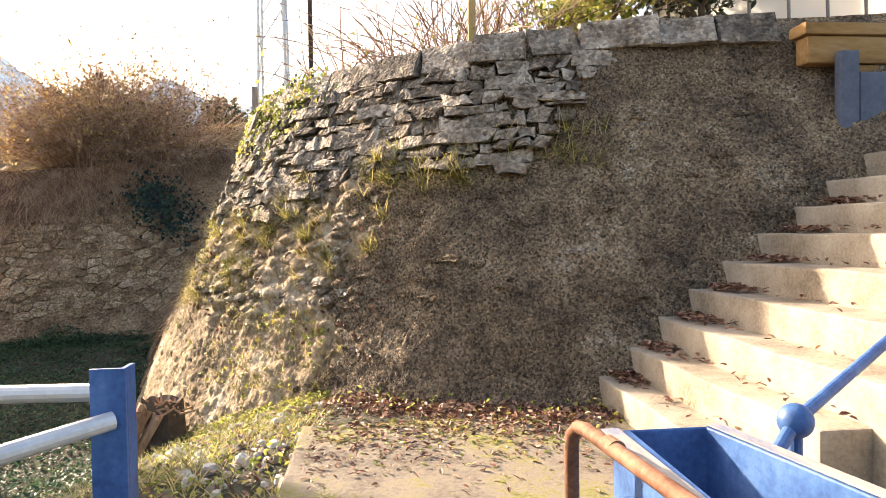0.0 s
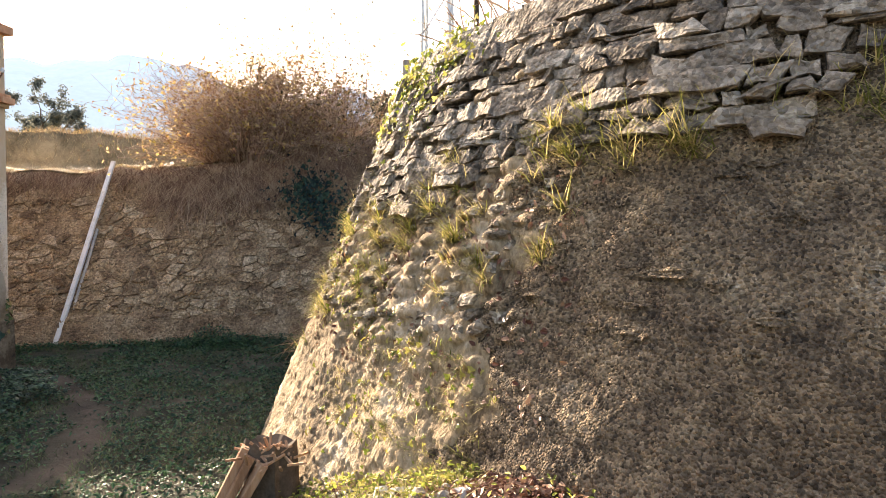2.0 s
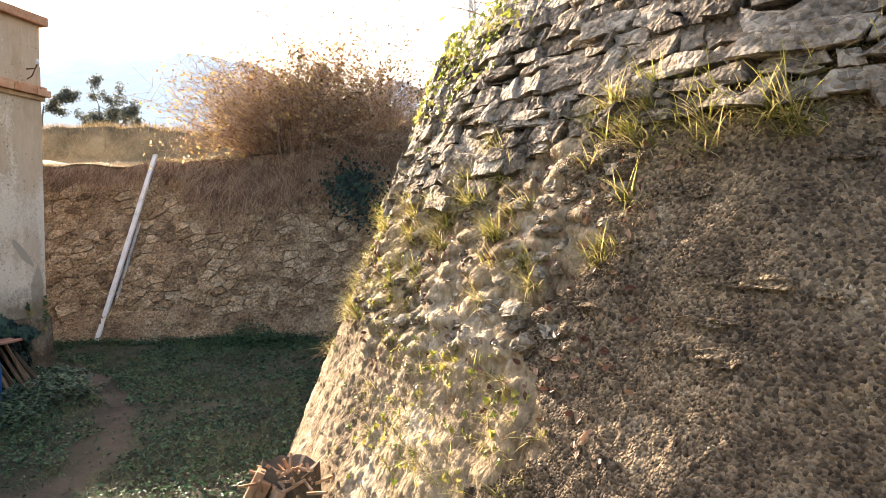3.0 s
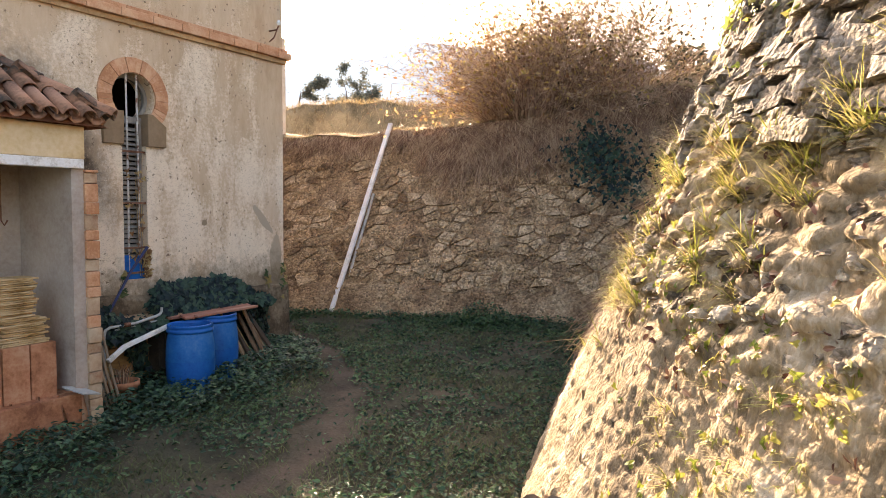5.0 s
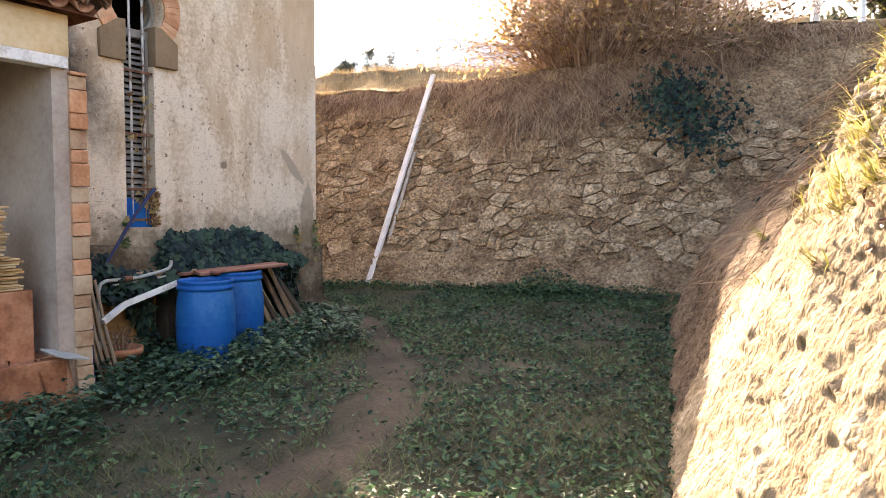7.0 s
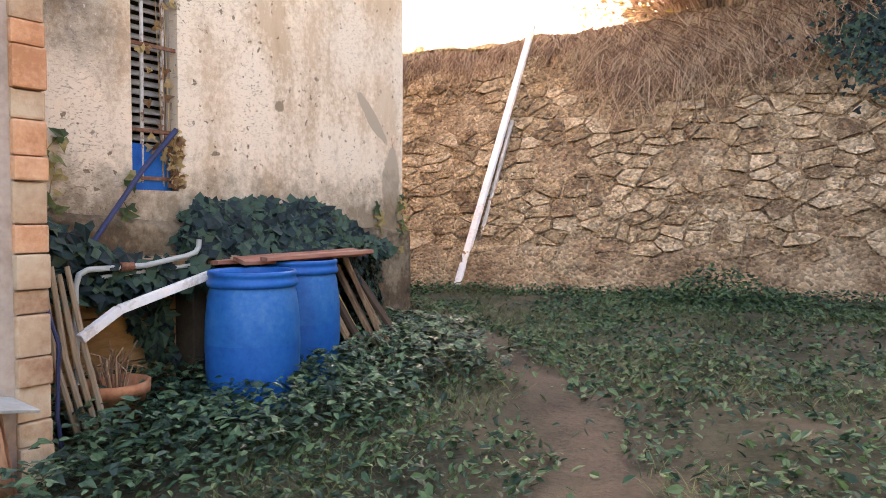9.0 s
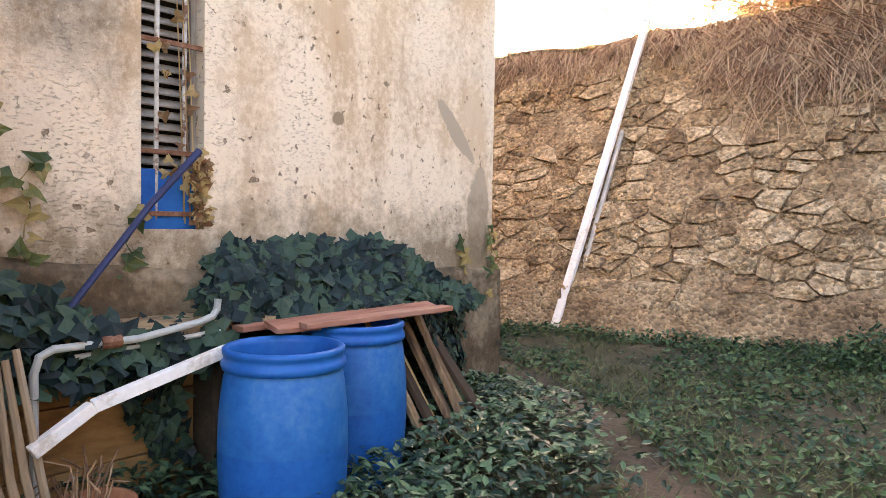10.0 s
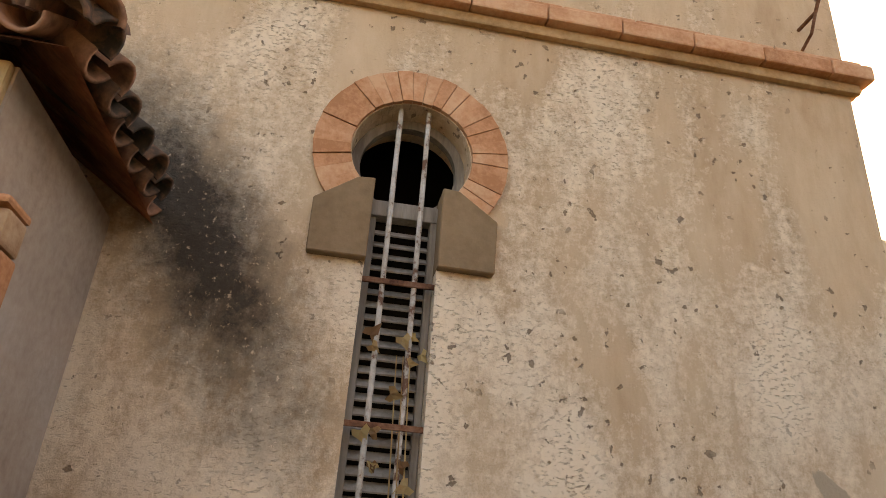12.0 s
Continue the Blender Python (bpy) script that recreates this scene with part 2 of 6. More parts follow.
HOUSE_X, CORNER_Y = -8.81, 12.29


def far_y(x, z):
    """The battered face of the far terrace wall."""
    return 15.0 + 0.6 * z + 0.22 * (x + 6.5)


def ground_z(x, y):
    yard = -0.14 + 0.055 * (y - 8.5) + 0.012 * (x + 6)
    yard = max(-0.22, min(yard, 0.3))
    p = (x + 0.75) * -0.9 + (y - 4.0) * 0.43
    z = LANDING + (yard - LANDING) * smooth01(p / 4.2)
    return z


BASE = [(5.5, 4.3), (3.6, 4.75), (2.2, 5.05), (1.3, 5.3), (0.34, 5.66), (-0.43, 6.31), (-1.26, 7.14), (-2.0, 8.0), (-2.6, 9.0), (-3.0, 10.2), (-3.45, 11.8), (-3.95, 13.6), (-4.2, 15.8), (-4.3, 18.0)]


def base_at(s):
    """Point and inward normal of the retaining wall's line at height 1, s from 0 to 13."""
    i = max(1, min(int(s), len(BASE) - 3))
    u = s - i
    p0, p1, p2, p3 = (Vector(BASE[k]) for k in (i - 1, i, i + 1, i + 2))
    p = 0.5 * ((2 * p1) + (p2 - p0) * u + (2 * p0 - 5 * p1 + 4 * p2 - p3) * u * u + (3 * p1 - p0 - 3 * p2 + p3) * u ** 3)
    d = 0.5 * ((p2 - p0) + 2 * (2 * p0 - 5 * p1 + 4 * p2 - p3) * u + 3 * (3 * p1 - p0 - 3 * p2 + p3) * u * u)
    return p, Vector((-d.y, d.x)).normalized() * -1


def top_at(s):
    """Height of the retaining wall's crown."""
    return 4.28 - 0.08 * smooth01((s - 2) / 2) - 0.40 * smooth01((s - 6.2) / 2.5)


def batter(s):
    """Setback per metre of height: the far flank leans back into an earth slope."""
    return 0.42 + 0.55 * smooth01((s - 8.2) / 2.2)


def bastion(s, z, out=0.0):
    p, n = base_at(s)
    q = p + n * ((batter(s) if z > 1.0 else 0.42) * (z - 1.0) - out)
    return Vector((q.x, q.y, z))

# ---- ground ----


def build_ground():
    xs = np.concatenate([np.linspace(-600, -16, 12), np.linspace(-15, 8, 150), np.linspace(9, 600, 12)])
    ys = np.concatenate([np.linspace(-600, -4, 10), np.linspace(-3, 17.5, 140), np.linspace(18, 600, 8)])
    verts = []
    for y in ys:
        for x in xs:
            z = ground_z(x, y) + 0.05 * fbm((x * 0.9, y * 0.9, 3)) + 0.015 * fbm((x * 5, y * 5, 1))
            verts.append((x, y, z - 0.04))
    w = len(xs)
    faces = [(j * w + i, j * w + i + 1, (j + 1) * w + i + 1, (j + 1) * w + i) for j in range(len(ys) - 1) for i in range(w - 1)]
    g = raw("ground", verts, faces, M_GROUND, smooth=True)
    tagged(g, "shaded yard earth with low weeds and a trodden path", "ground", kind="structure")


def path_mask_material():
    """Soil: grassy, with a trodden bare strip that bends round the house's corner."""
    m = mat("yard_soil", [(0.024, 0.026, 0.015), (0.05, 0.048, 0.028), (0.088, 0.072, 0.047)], 1.3, 0.97, 0.9, 30.0, dist=0.04)
    n, t = m.node_tree.nodes, m.node_tree
    co = n.new("ShaderNodeTexCoord")
    sep = n.new("ShaderNodeSeparateXYZ")
    t.links.new(co.outputs["Object"], sep.inputs[0])
    curve = n.new("ShaderNodeFloatCurve")
    # centre of the path: x as a function of y between 4 and 15
    pts = [(4.0, -6.4), (6.5, -6.0), (7.6, -5.5), (8.5, -5.18), (9.3, -5.3), (10.1, -5.78), (10.8, -6.3), (11.7, -7.25), (12.5, -8.5), (13.3, -10.0), (15.0, -13.0)]
    c = curve.mapping.curves[0]
    c.points[0].location, c.points[1].location = (0, (pts[0][1] + 14) / 14), (1, (pts[-1][1] + 14) / 14)
    for y, x in pts[1:-1]:
        c.points.new((y - 4) / 11, (x + 14) / 14)
    curve.mapping.update()

    def mth(op, a, b=None):
        k = n.new("ShaderNodeMath")
        k.operation = op
        for i, v in enumerate((a, b)):
            if v is None:
                continue
            if isinstance(v, (int, float)):
                k.inputs[i].default_value = v
            else:
                t.links.new(v, k.inputs[i])
        return k.outputs[0]
    u = mth("DIVIDE", mth("SUBTRACT", sep.outputs[1], 4.0), 11.0)
    t.links.new(u, curve.inputs["Value"])
    px = mth("SUBTRACT", mth("MULTIPLY", curve.outputs[0], 14.0), 14.0)
    wob = n.new("ShaderNodeTexNoise")
    wob.inputs["Scale"].default_value, wob.inputs["Detail"].default_value = 2.5, 6
    t.links.new(co.outputs["Object"], wob.inputs["Vector"])
    d = mth("ADD", mth("ABSOLUTE", mth("SUBTRACT", sep.outputs[0], px)), mth("MULTIPLY", mth("SUBTRACT", wob.outputs[0], 0.5), 1.0))
    mr = n.new("ShaderNodeMapRange")
    mr.inputs[1].default_value, mr.inputs[2].default_value, mr.inputs[3].default_value, mr.inputs[4].default_value = 0.0, 0.7, 0.9, 0.0
    t.links.new(d, mr.inputs[0])
    ramp = [k for k in n if k.type == "VALTORGB"][0]
    soil = n.new("ShaderNodeValToRGB")
    soil.color_ramp.elements[0].color, soil.color_ramp.elements[1].color = (0.034, 0.026, 0.019, 1), (0.11, 0.083, 0.06, 1)
    soil.color_ramp.elements[0].position, soil.color_ramp.elements[1].position = 0.3, 0.7
    t.links.new(ramp.inputs[0].links[0].from_socket, soil.inputs[0])
    mx = n.new("ShaderNodeMix")
    mx.data_type = "RGBA"
    t.links.new(mr.outputs[0], mx.inputs[0])
    t.links.new(ramp.outputs[0], mx.inputs[6])
    t.links.new(soil.outputs[0], mx.inputs[7])
    t.links.new(mx.outputs[2], n["Principled BSDF"].inputs["Base Color"])
    return m


M_GROUND = path_mask_material()
build_ground()

M_MOSSY = mat("mossy_concrete", [(0.08, 0.064, 0.048), (0.16, 0.13, 0.098), (0.215, 0.18, 0.135), (0.20, 0.18, 0.065), (0.13, 0.135, 0.03)], 1.3, 0.95, 0.7, 40.0, dist=0.015, stops=[0.28, 0.40, 0.49, 0.56, 0.66])
# concrete landing slab beside the steps
slab = link("landing", boxm((-0.58, -2.0, 0.6), (4.2, 4.95, LANDING + 0.015), 0.02), M_MOSSY)
tagged(slab, "worn concrete landing slab with moss and leaves", "landing", kind="structure")


# ---- retaining wall: rough rendered, battered, rounded ----


def relief(s, z):
    """Lumps of the wall's face: stony and layered on its rounded end, flatter on the rendered front."""
    p = bastion(s, z)
    k = smooth01((s - 4.5) / 0.9)
    hi = smooth01((z - 1.25 - 0.5 * noise.noise(Vector((p.x, p.y, 3)))) / 0.5)
    a = fbm((p.x * 0.9, p.y * 0.9, z * 0.9), 0.8, 3) * 0.055
    lay = noise.noise(Vector((p.x * 3.0, p.y * 3.0, z * 9.0 + 2.5 * s)))
    cell = noise.voronoi(Vector((p.x * 4.5, p.y * 4.5, z * 7.5)))[0]
    b = (0.05 * lay + 0.06 * (0.5 - cell[0]) + 0.09 * min(0.35, cell[1] - cell[0])) * k * (0.12 + 0.88 * hi)
    c = noise.noise(Vector((p.x * 11, p.y * 11, z * 13))) * (0.009 + 0.006 * k)
    d = noise.noise(Vector((p.x * 27, p.y * 27, z * 27))) * (0.009 + 0.003 * k) + noise.noise(Vector((p.x * 50, p.y * 50, z * 50))) * 0.006
    rough = smooth01((s - 4.9) / 0.6)
    ridge = noise.ridged_multi_fractal(Vector((p.x * 3.2 + z * 2.4, p.y * 3.2 - z * 2.4, z * 3.2)), 0.7, 2.1, 6, 1.0, 2.0)
    e = 0.02 * (min(ridge, 2.4) - 1.2) * rough * (1 - 0.3 * hi)
    ledge = 0.028 * max(0.0, noise.noise(Vector((p.x * 0.8, p.y * 0.8, z * 5.0 + 17)))) * (1 - rough)
    return a + b + c + d + e + ledge


def build_retaining_wall():
    ns, nz = 860, 280
    verts = []
    for i in range(ns):
        s = 0.2 + (13.0 - 0.2) * i / (ns - 1)
        zt = top_at(s)
        for j in range(nz):
            z = -0.4 + (zt - (-0.4)) * j / (nz - 1)
            out = relief(s, z)
            over = smooth01((z - zt + 0.25) / 0.25)
            v = bastion(s, z, out * (1 - 0.3 * over) - 0.12 * over)
            verts.append(v)
    faces = [(i * nz + j, (i + 1) * nz + j, (i + 1) * nz + j + 1, i * nz + j + 1) for i in range(ns - 1) for j in range(nz - 1)]
    # the fill behind the crown
    k = len(verts)
    for i in range(ns):
        s = 0.2 + (13.0 - 0.2) * i / (ns - 1)
        verts.append(bastion(s, top_at(s) + 0.05, -1.6))
        a, b = i * nz + nz - 1, (i + 1) * nz + nz - 1
        if i < ns - 1:
            faces.append((a, b, k + i + 1, k + i))
    w = raw("retaining_wall", verts, faces, M_ROCK, smooth=True)
    w.data.materials.append(M_RENDER)
    w.data.materials.append(M_BANK)
    idx = []
    for f in w.data.polygons:
        i, j = divmod(min(f.vertices), nz)
        s = 0.2 + 12.8 * i / (ns - 1)
        if s > 9.0 + 0.4 * noise.noise(Vector((j * 0.05, 0, 12))) and i < ns:
            idx.append(2)
            continue
        idx.append(1 if i < ns and s < 5.2 + 0.35 * noise.noise(Vector((j * 0.035, 0, 6))) + 0.12 * noise.noise(Vector((j * 0.15, 0, 2))) else 0)
    w.data.polygons.foreach_set("material_index", idx)
    tagged(w, "old battered retaining wall of rough render over stone", "wall", kind="structure")
    return w


WALL = build_retaining_wall()


# ---- far terrace wall ----
FAR_X0, FAR_X1 = -20.0, -2.0


def far_top(x):
    return 3.85 + 0.75 * smooth01((x + 7.5) / 3.5) + 0.12 * math.sin(x * 0.7) + 0.10 * noise.noise(Vector((x * 1.3, 0, 4)))


def far_out(x, z):
    """How far the far wall's face stands out: lumps, an earthy overhang above, a rendered foot."""
    out = 0.04 * fbm((x * 1.2, z * 1.2, 7)) + 0.02 * noise.noise(Vector((x * 7, z * 9, 2))) + 0.012 * noise.noise(Vector((x * 20, z * 20, 2)))
    out += 0.20 * smooth01((z - 2.85) / 0.6) * (0.6 + 0.8 * noise.noise(Vector((x * 1.5, z * 1.5, 11))))
    return out + 0.06 * (1 - smooth01((z - 0.62 - 0.15 * noise.noise(Vector((x * 2, 0, 1)))) / 0.06))


def build_far_wall():
    nx, nz = 330, 110
    verts = []
    for i in range(nx):
        x = FAR_X0 + (FAR_X1 - FAR_X0) * i / (nx - 1)
        for j in range(nz):
            z = -0.3 + (far_top(x) + 0.3) * j / (nz - 1)
            out = far_out(x, z)
            verts.append((x, far_y(x, z) - out, z))
    faces = [(i * nz + j, (i + 1) * nz + j, (i + 1) * nz + j + 1, i * nz + j + 1) for i in range(nx - 1) for j in range(nz - 1)]
    w = raw("wall_far", verts, faces, M_MORTAR, smooth=True)
    tagged(w, "battered terrace wall of rubble stone and earth mortar", "wall", kind="structure")
    return w


FARWALL = build_far_wall()


def build_upper_ground():
    """Earth behind the retaining wall's crown, up to the terrace."""
    ns, nu = 90, 24
    verts = []
    for i in range(ns):
        s = 0.2 + 12.3 * i / (ns - 1)
        a, b = bastion(s, top_at(s) + 0.04, -1.5), Vector((14 - 16 * s / 12.5, 19.5, 4.85))
        for j in range(nu):
            t = j / (nu - 1)
            p = a.lerp(b, t)
            verts.append((p.x, p.y, p.z + 0.12 * t * (1 - t) * fbm((p.x, p.y, 8))))
    faces = [(i * nu + j, (i + 1) * nu + j, (i + 1) * nu + j + 1, i * nu + j + 1) for i in range(ns - 1) for j in range(nu - 1)]
    g = raw("upper_ground", verts, faces, M_DRYFIELD, smooth=True)
    tagged(g, "dry grassy ground behind the retaining wall's crown", "ground", kind="structure")


def build_terraces():
    """The upper field behind the far wall, with a second low bank and a rise behind."""
    xs = np.concatenate([np.linspace(-300, -32, 10), np.linspace(-30, 14, 110), np.linspace(16, 300, 10)])
    us = np.concatenate([np.linspace(0, 14, 60), np.linspace(15, 300, 16)])
    verts = []
    for u in us:
        for x in xs:
            xc = max(-20.0, min(x, -2.0))
            y = far_y(xc, far_top(xc)) - 0.12 + u
            z = far_top(x) + 0.06 * u * (u < 6) + 0.36 * (u >= 6) + 1.3 * smooth01((u - 6.2) / 0.7)
            z += 0.5 * smooth01((u - 30) / 200) + 0.08 * fbm((x * 0.7, y * 0.7, 5)) + 0.03 * noise.noise(Vector((x * 4, y * 4, 5)))
            verts.append((x, y, z))
    w = len(xs)
    faces = [(j * w + i, j * w + i + 1, (j + 1) * w + i + 1, (j + 1) * w + i) for j in range(len(us) - 1) for i in range(w - 1)]
    g = raw("terrace", verts, faces, M_DRYFIELD, smooth=True)
    tagged(g, "dry grassy terrace above the stone wall", "ground", kind="structure")


M_DRYFIELD = mat("dry_field", [(0.10, 0.08, 0.045), (0.24, 0.19, 0.11), (0.36, 0.29, 0.17)], 1.0, 0.97, 0.6, 18.0, dist=0.05)
build_terraces()
build_upper_ground()


# ---- house ----


def build_house():
    x0, x1, y0, top = -17.0, HOUSE_X, 2.0, 5.6
    h = thing("house", "weathered beige plastered house with a horseshoe-arched window", "house")
    # east wall with the window cut through: a keyhole outline
    yc, half, zb, zc, r = 9.685, 0.168, 1.22, 3.52, 0.30
    z_spring = zc - math.sqrt(r * r - half * half)
    a0 = math.asin(half / r)
    outline = [(yc - half, zb)] + [(yc - half, z_spring)]
    n = 28
    for k in range(1, n):
        a = -math.pi / 2 - a0 - (2 * math.pi - 2 * a0) * k / n
        outline.append((yc + r * math.cos(a), zc + r * math.sin(a)))
    outline += [(yc + half, z_spring), (yc + half, zb)]
    bm = bmesh.new()
    lo, hi, bot = y0, CORNER_Y, -0.5
    mid = len(outline) // 2
    left, right = outline[:mid + 1], outline[mid:]

    def poly(pts, x):
        return [bm.verts.new((x, y, z)) for y, z in pts]
    wall_t = 0.35
    for pts in ([(lo, bot), (yc, bot), (yc, zb)] + left[:1] + left[1:] + [(yc, top), (lo, top)],
                [(hi, top), (yc, top)] + right[:-1] + right[-1:] + [(yc, zb), (yc, bot), (hi, bot)]):
        f = bm.faces.new(poly(pts, x1))
    bmesh.ops.remove_doubles(bm, verts=bm.verts[:], dist=1e-5)
    bmesh.ops.recalc_face_normals(bm, faces=bm.faces[:])
    r1 = bmesh.ops.extrude_face_region(bm, geom=bm.faces[:])
    bmesh.ops.translate(bm, verts=[v for v in r1["geom"] if isinstance(v, bmesh.types.BMVert)], vec=(-wall_t, 0, 0))
    bmesh.ops.triangulate(bm, faces=bm.faces[:])
    bmesh.ops.recalc_face_normals(bm, faces=bm.faces[:])
    part("wall", bm, M_HOUSE, h)
    part("wall", boxm((x0, CORNER_Y - wall_t, -0.5), (x1 - wall_t, CORNER_Y, top)), M_PLASTER, h)
    part("wall", boxm((x0, y0, -0.5), (x0 + wall_t, CORNER_Y - wall_t, top)), M_PLASTER, h)
    part("wall", boxm((x0 + wall_t, y0, -0.5), (x1 - wall_t, y0 + wall_t, top)), M_PLASTER, h)
    part("roof", boxm((x0 - 0.1, y0 - 0.1, top), (x1 + 0.1, CORNER_Y + 0.1, top + 0.15), 0.02), M_TERRA, h)
    part("room_shade_sheet", boxm((x1 - 1.2, yc - 1.0, 0.8), (x1 - 1.15, yc + 1.0, 4.6)), M_DARK, h, "near-black sheet standing for the unlit room behind the window")
    # unseen block on the terrace, added to shade the yard
    part("unseen_shade_block", boxm((-18.0, 12.4, 0.0), (-14.0, 17.7, 6.6)), M_PLASTER, h)
    # string course of two moulded tile courses
    bm = bmesh.new()
    box(bm, (x1, y0, 4.40), (x1 + 0.045, CORNER_Y + 0.045, 4.47), 0.012)
    box(bm, (x1 - 0.2, CORNER_Y + 0.002, 4.40), (x1, CORNER_Y + 0.045, 4.47), 0.012)
    part("cornice_moulding", bm, M_PLINTHOCHRE, h)
    y = y0
    k = 0
    while y < CORNER_Y + 0.1:
        e = min(y + 0.44, CORNER_Y + 0.11)
        part("tile", boxm((x1, y, 4.47), (x1 + 0.10 + 0.004 * (k % 2), e - 0.006, 4.575), 0.012), M_BRICK, h)
        part("tile", boxm((x1 + 0.002, y + 0.1, 4.58), (x1 + 0.065, min(e + 0.1, CORNER_Y + 0.07) - 0.006, 4.625), 0.01), M_BRICK, h)
        y, k = e, k + 1
    part("tile", boxm((x1 - 0.4, CORNER_Y + 0.003, 4.47), (x1 - 0.006, CORNER_Y + 0.11, 4.575), 0.012), M_BRICK, h)
    # plinth, a damp projecting base
    bm = bmesh.new()
    ny, nz = 90, 40
    vs = []
    for i in range(ny):
        yy = 8.46 + (CORNER_Y + 0.06 - 8.46) * i / (ny - 1)
        ztop = 0.95 + 0.10 * (yy < 10.3) * (10.3 - yy) + 0.03 * noise.noise(Vector((yy * 3, 0, 0)))
        row = []
        for j in range(nz):
            zz = -0.4 + (ztop + 0.4) * j / (nz - 1)
            o = 0.06 + 0.02 * fbm((yy * 2, zz * 2, 3)) + 0.008 * noise.noise(Vector((yy * 14, zz * 14, 0)))
            row.append(bm.verts.new((x1 + max(0.012, o) * (1 if j < nz - 1 else 0.05), yy, zz)))
        vs.append(row)
    for i in range(ny - 1):
        for j in range(nz - 1):
            bm.faces.new((vs[i][j], vs[i + 1][j], vs[i + 1][j + 1], vs[i][j + 1]))
    end = [bm.verts.new((x1 - 0.4, CORNER_Y + 0.06, v.co.z)) for v in vs[-1]]
    for j in range(nz - 1):
        bm.faces.new((vs[-1][j], end[j], end[j + 1], vs[-1][j + 1]))
    part("plinth", bm, M_PLINTH, h, "damp stained plinth", smooth=True)
    # brick ring of the horseshoe arch
    nb = 27
    span = 2 * math.pi - 2 * 0.88
    for k in range(nb):
        a = -math.pi / 2 + 0.88 + span * (k + 0.5) / nb
        w = span / nb
        bm = bmesh.new()
        ra, rb, dx = 0.305, 0.488, 0.022 + 0.004 * ((k * 7) % 3)
        c = []
        for xx in (x1 - 0.12, x1 + dx):
            for rr, aa in ((ra, a - w * 0.47), (rb, a - w * 0.485), (rb, a + w * 0.485), (ra, a + w * 0.47)):
                c.append(bm.verts.new((xx, yc + rr * math.cos(aa), zc + rr * math.sin(aa))))
        for f in ((3, 2, 1, 0), (4, 5, 6, 7), (0, 1, 5, 4), (1, 2, 6, 5), (2, 3, 7, 6), (3, 0, 4, 7)):
            bm.faces.new([c[q] for q in f])
        bmesh.ops.recalc_face_normals(bm, faces=bm.faces[:])
        part("brick", bm, M_BRICK, h)
    # impost blocks with a sloping shoulder
    for sgn in (-1, 1):
        bm = bmesh.new()
        pts = [(0.165, 2.915), (0.165, 3.33), (0.245, 3.325), (0.44, 3.185), (0.435, 2.915)]
        f = bm.faces.new([bm.verts.new((x1 + 0.05, yc + sgn * a, z)) for a, z in pts])
        r1 = bmesh.ops.extrude_face_region(bm, geom=[f])
        bmesh.ops.translate(bm, verts=[v for v in r1["geom"] if isinstance(v, bmesh.types.BMVert)], vec=(-0.2, 0, 0))
        bmesh.ops.recalc_face_normals(bm, faces=bm.faces[:])
        bmesh.ops.bevel(bm, geom=bm.edges[:], offset=0.006, segments=1, affect="EDGES")
        part("impost_block", bm, M_BROWNBLK, h, "smooth brown impost block")
    # window: frame, louvred shutter, iron bars, blue sheet
    win = part("window", boxm((x1 - 0.16, yc - half + 0.002, zb), (x1 - 0.11, yc - half + 0.035, 3.27), 0.004), M_GREYWOOD, h, "tall narrow louvred window")
    part("frame", boxm((x1 - 0.16, yc + half - 0.035, zb), (x1 - 0.09, yc + half - 0.002, 3.27), 0.004), M_GREYWOOD, win)
    part("transom", boxm((x1 - 0.165, yc - half + 0.002, 3.20), (x1 - 0.085, yc + half - 0.002, 3.285), 0.006), M_GREYWOOD, win)
    # Near-black sheet paints the shade seen between the louvre slats.
    part("louvre_shade_sheet", boxm((x1 - 0.2, yc - half + 0.03, zb), (x1 - 0.19, yc + half - 0.03, 3.22)), M_DARK, win)
    z = zb + 0.05
    while z < 3.19:
        m = Matrix.Translation((x1 - 0.135, yc, z)) @ Matrix.Rotation(radians(38), 4, "Y")
        part("louvre_slat", box(bmesh.new(), (-0.035, -half + 0.035, -0.005), (0.035, half - 0.035, 0.005), 0.002, m), M_GREYWOOD, win)
        z += 0.062
    bm = bmesh.new()
    for k in range(40):
        a0, a1 = 2 * math.pi * k / 40, 2 * math.pi * (k + 1) / 40
        c = [bm.verts.new((xx, yc + rr * math.cos(aa), zc + rr * math.sin(aa))) for xx in (x1 - 0.2, x1 - 0.15) for rr, aa in ((0.25, a0), (0.31, a0), (0.31, a1), (0.25, a1))]
        for f in ((0, 1, 2, 3), (7, 6, 5, 4), (0, 3, 7, 4)):
            bm.faces.new([c[q] for q in f])
    part("round_frame", bm, M_GREYWOOD, win)
    for dy in (-0.075, 0.072):
        part("bar", tubem([(x1 - 0.045, yc + dy, zb + 0.05), (x1 - 0.045 + 0.006, yc + dy + 0.004, 2.4), (x1 - 0.045, yc + dy, 3.52 + math.sqrt(0.09 - dy * dy))], 0.013, 8), M_BARPAINT, win)
    for zz in (1.30, 1.62, 2.19, 2.84):
        part("crossbar", boxm((x1 - 0.038, yc - half - 0.01, zz - 0.013), (x1 - 0.022, yc + half + 0.01, zz + 0.013), 0.003), M_RUST, win)
    part("blue_sheet", boxm((x1 - 0.04, yc - half + 0.004, zb - 0.0), (x1 - 0.034, yc + half - 0.03, zb + 0.31), 0.002), M_BLUE, win, "blue plastic sheet across the sill")
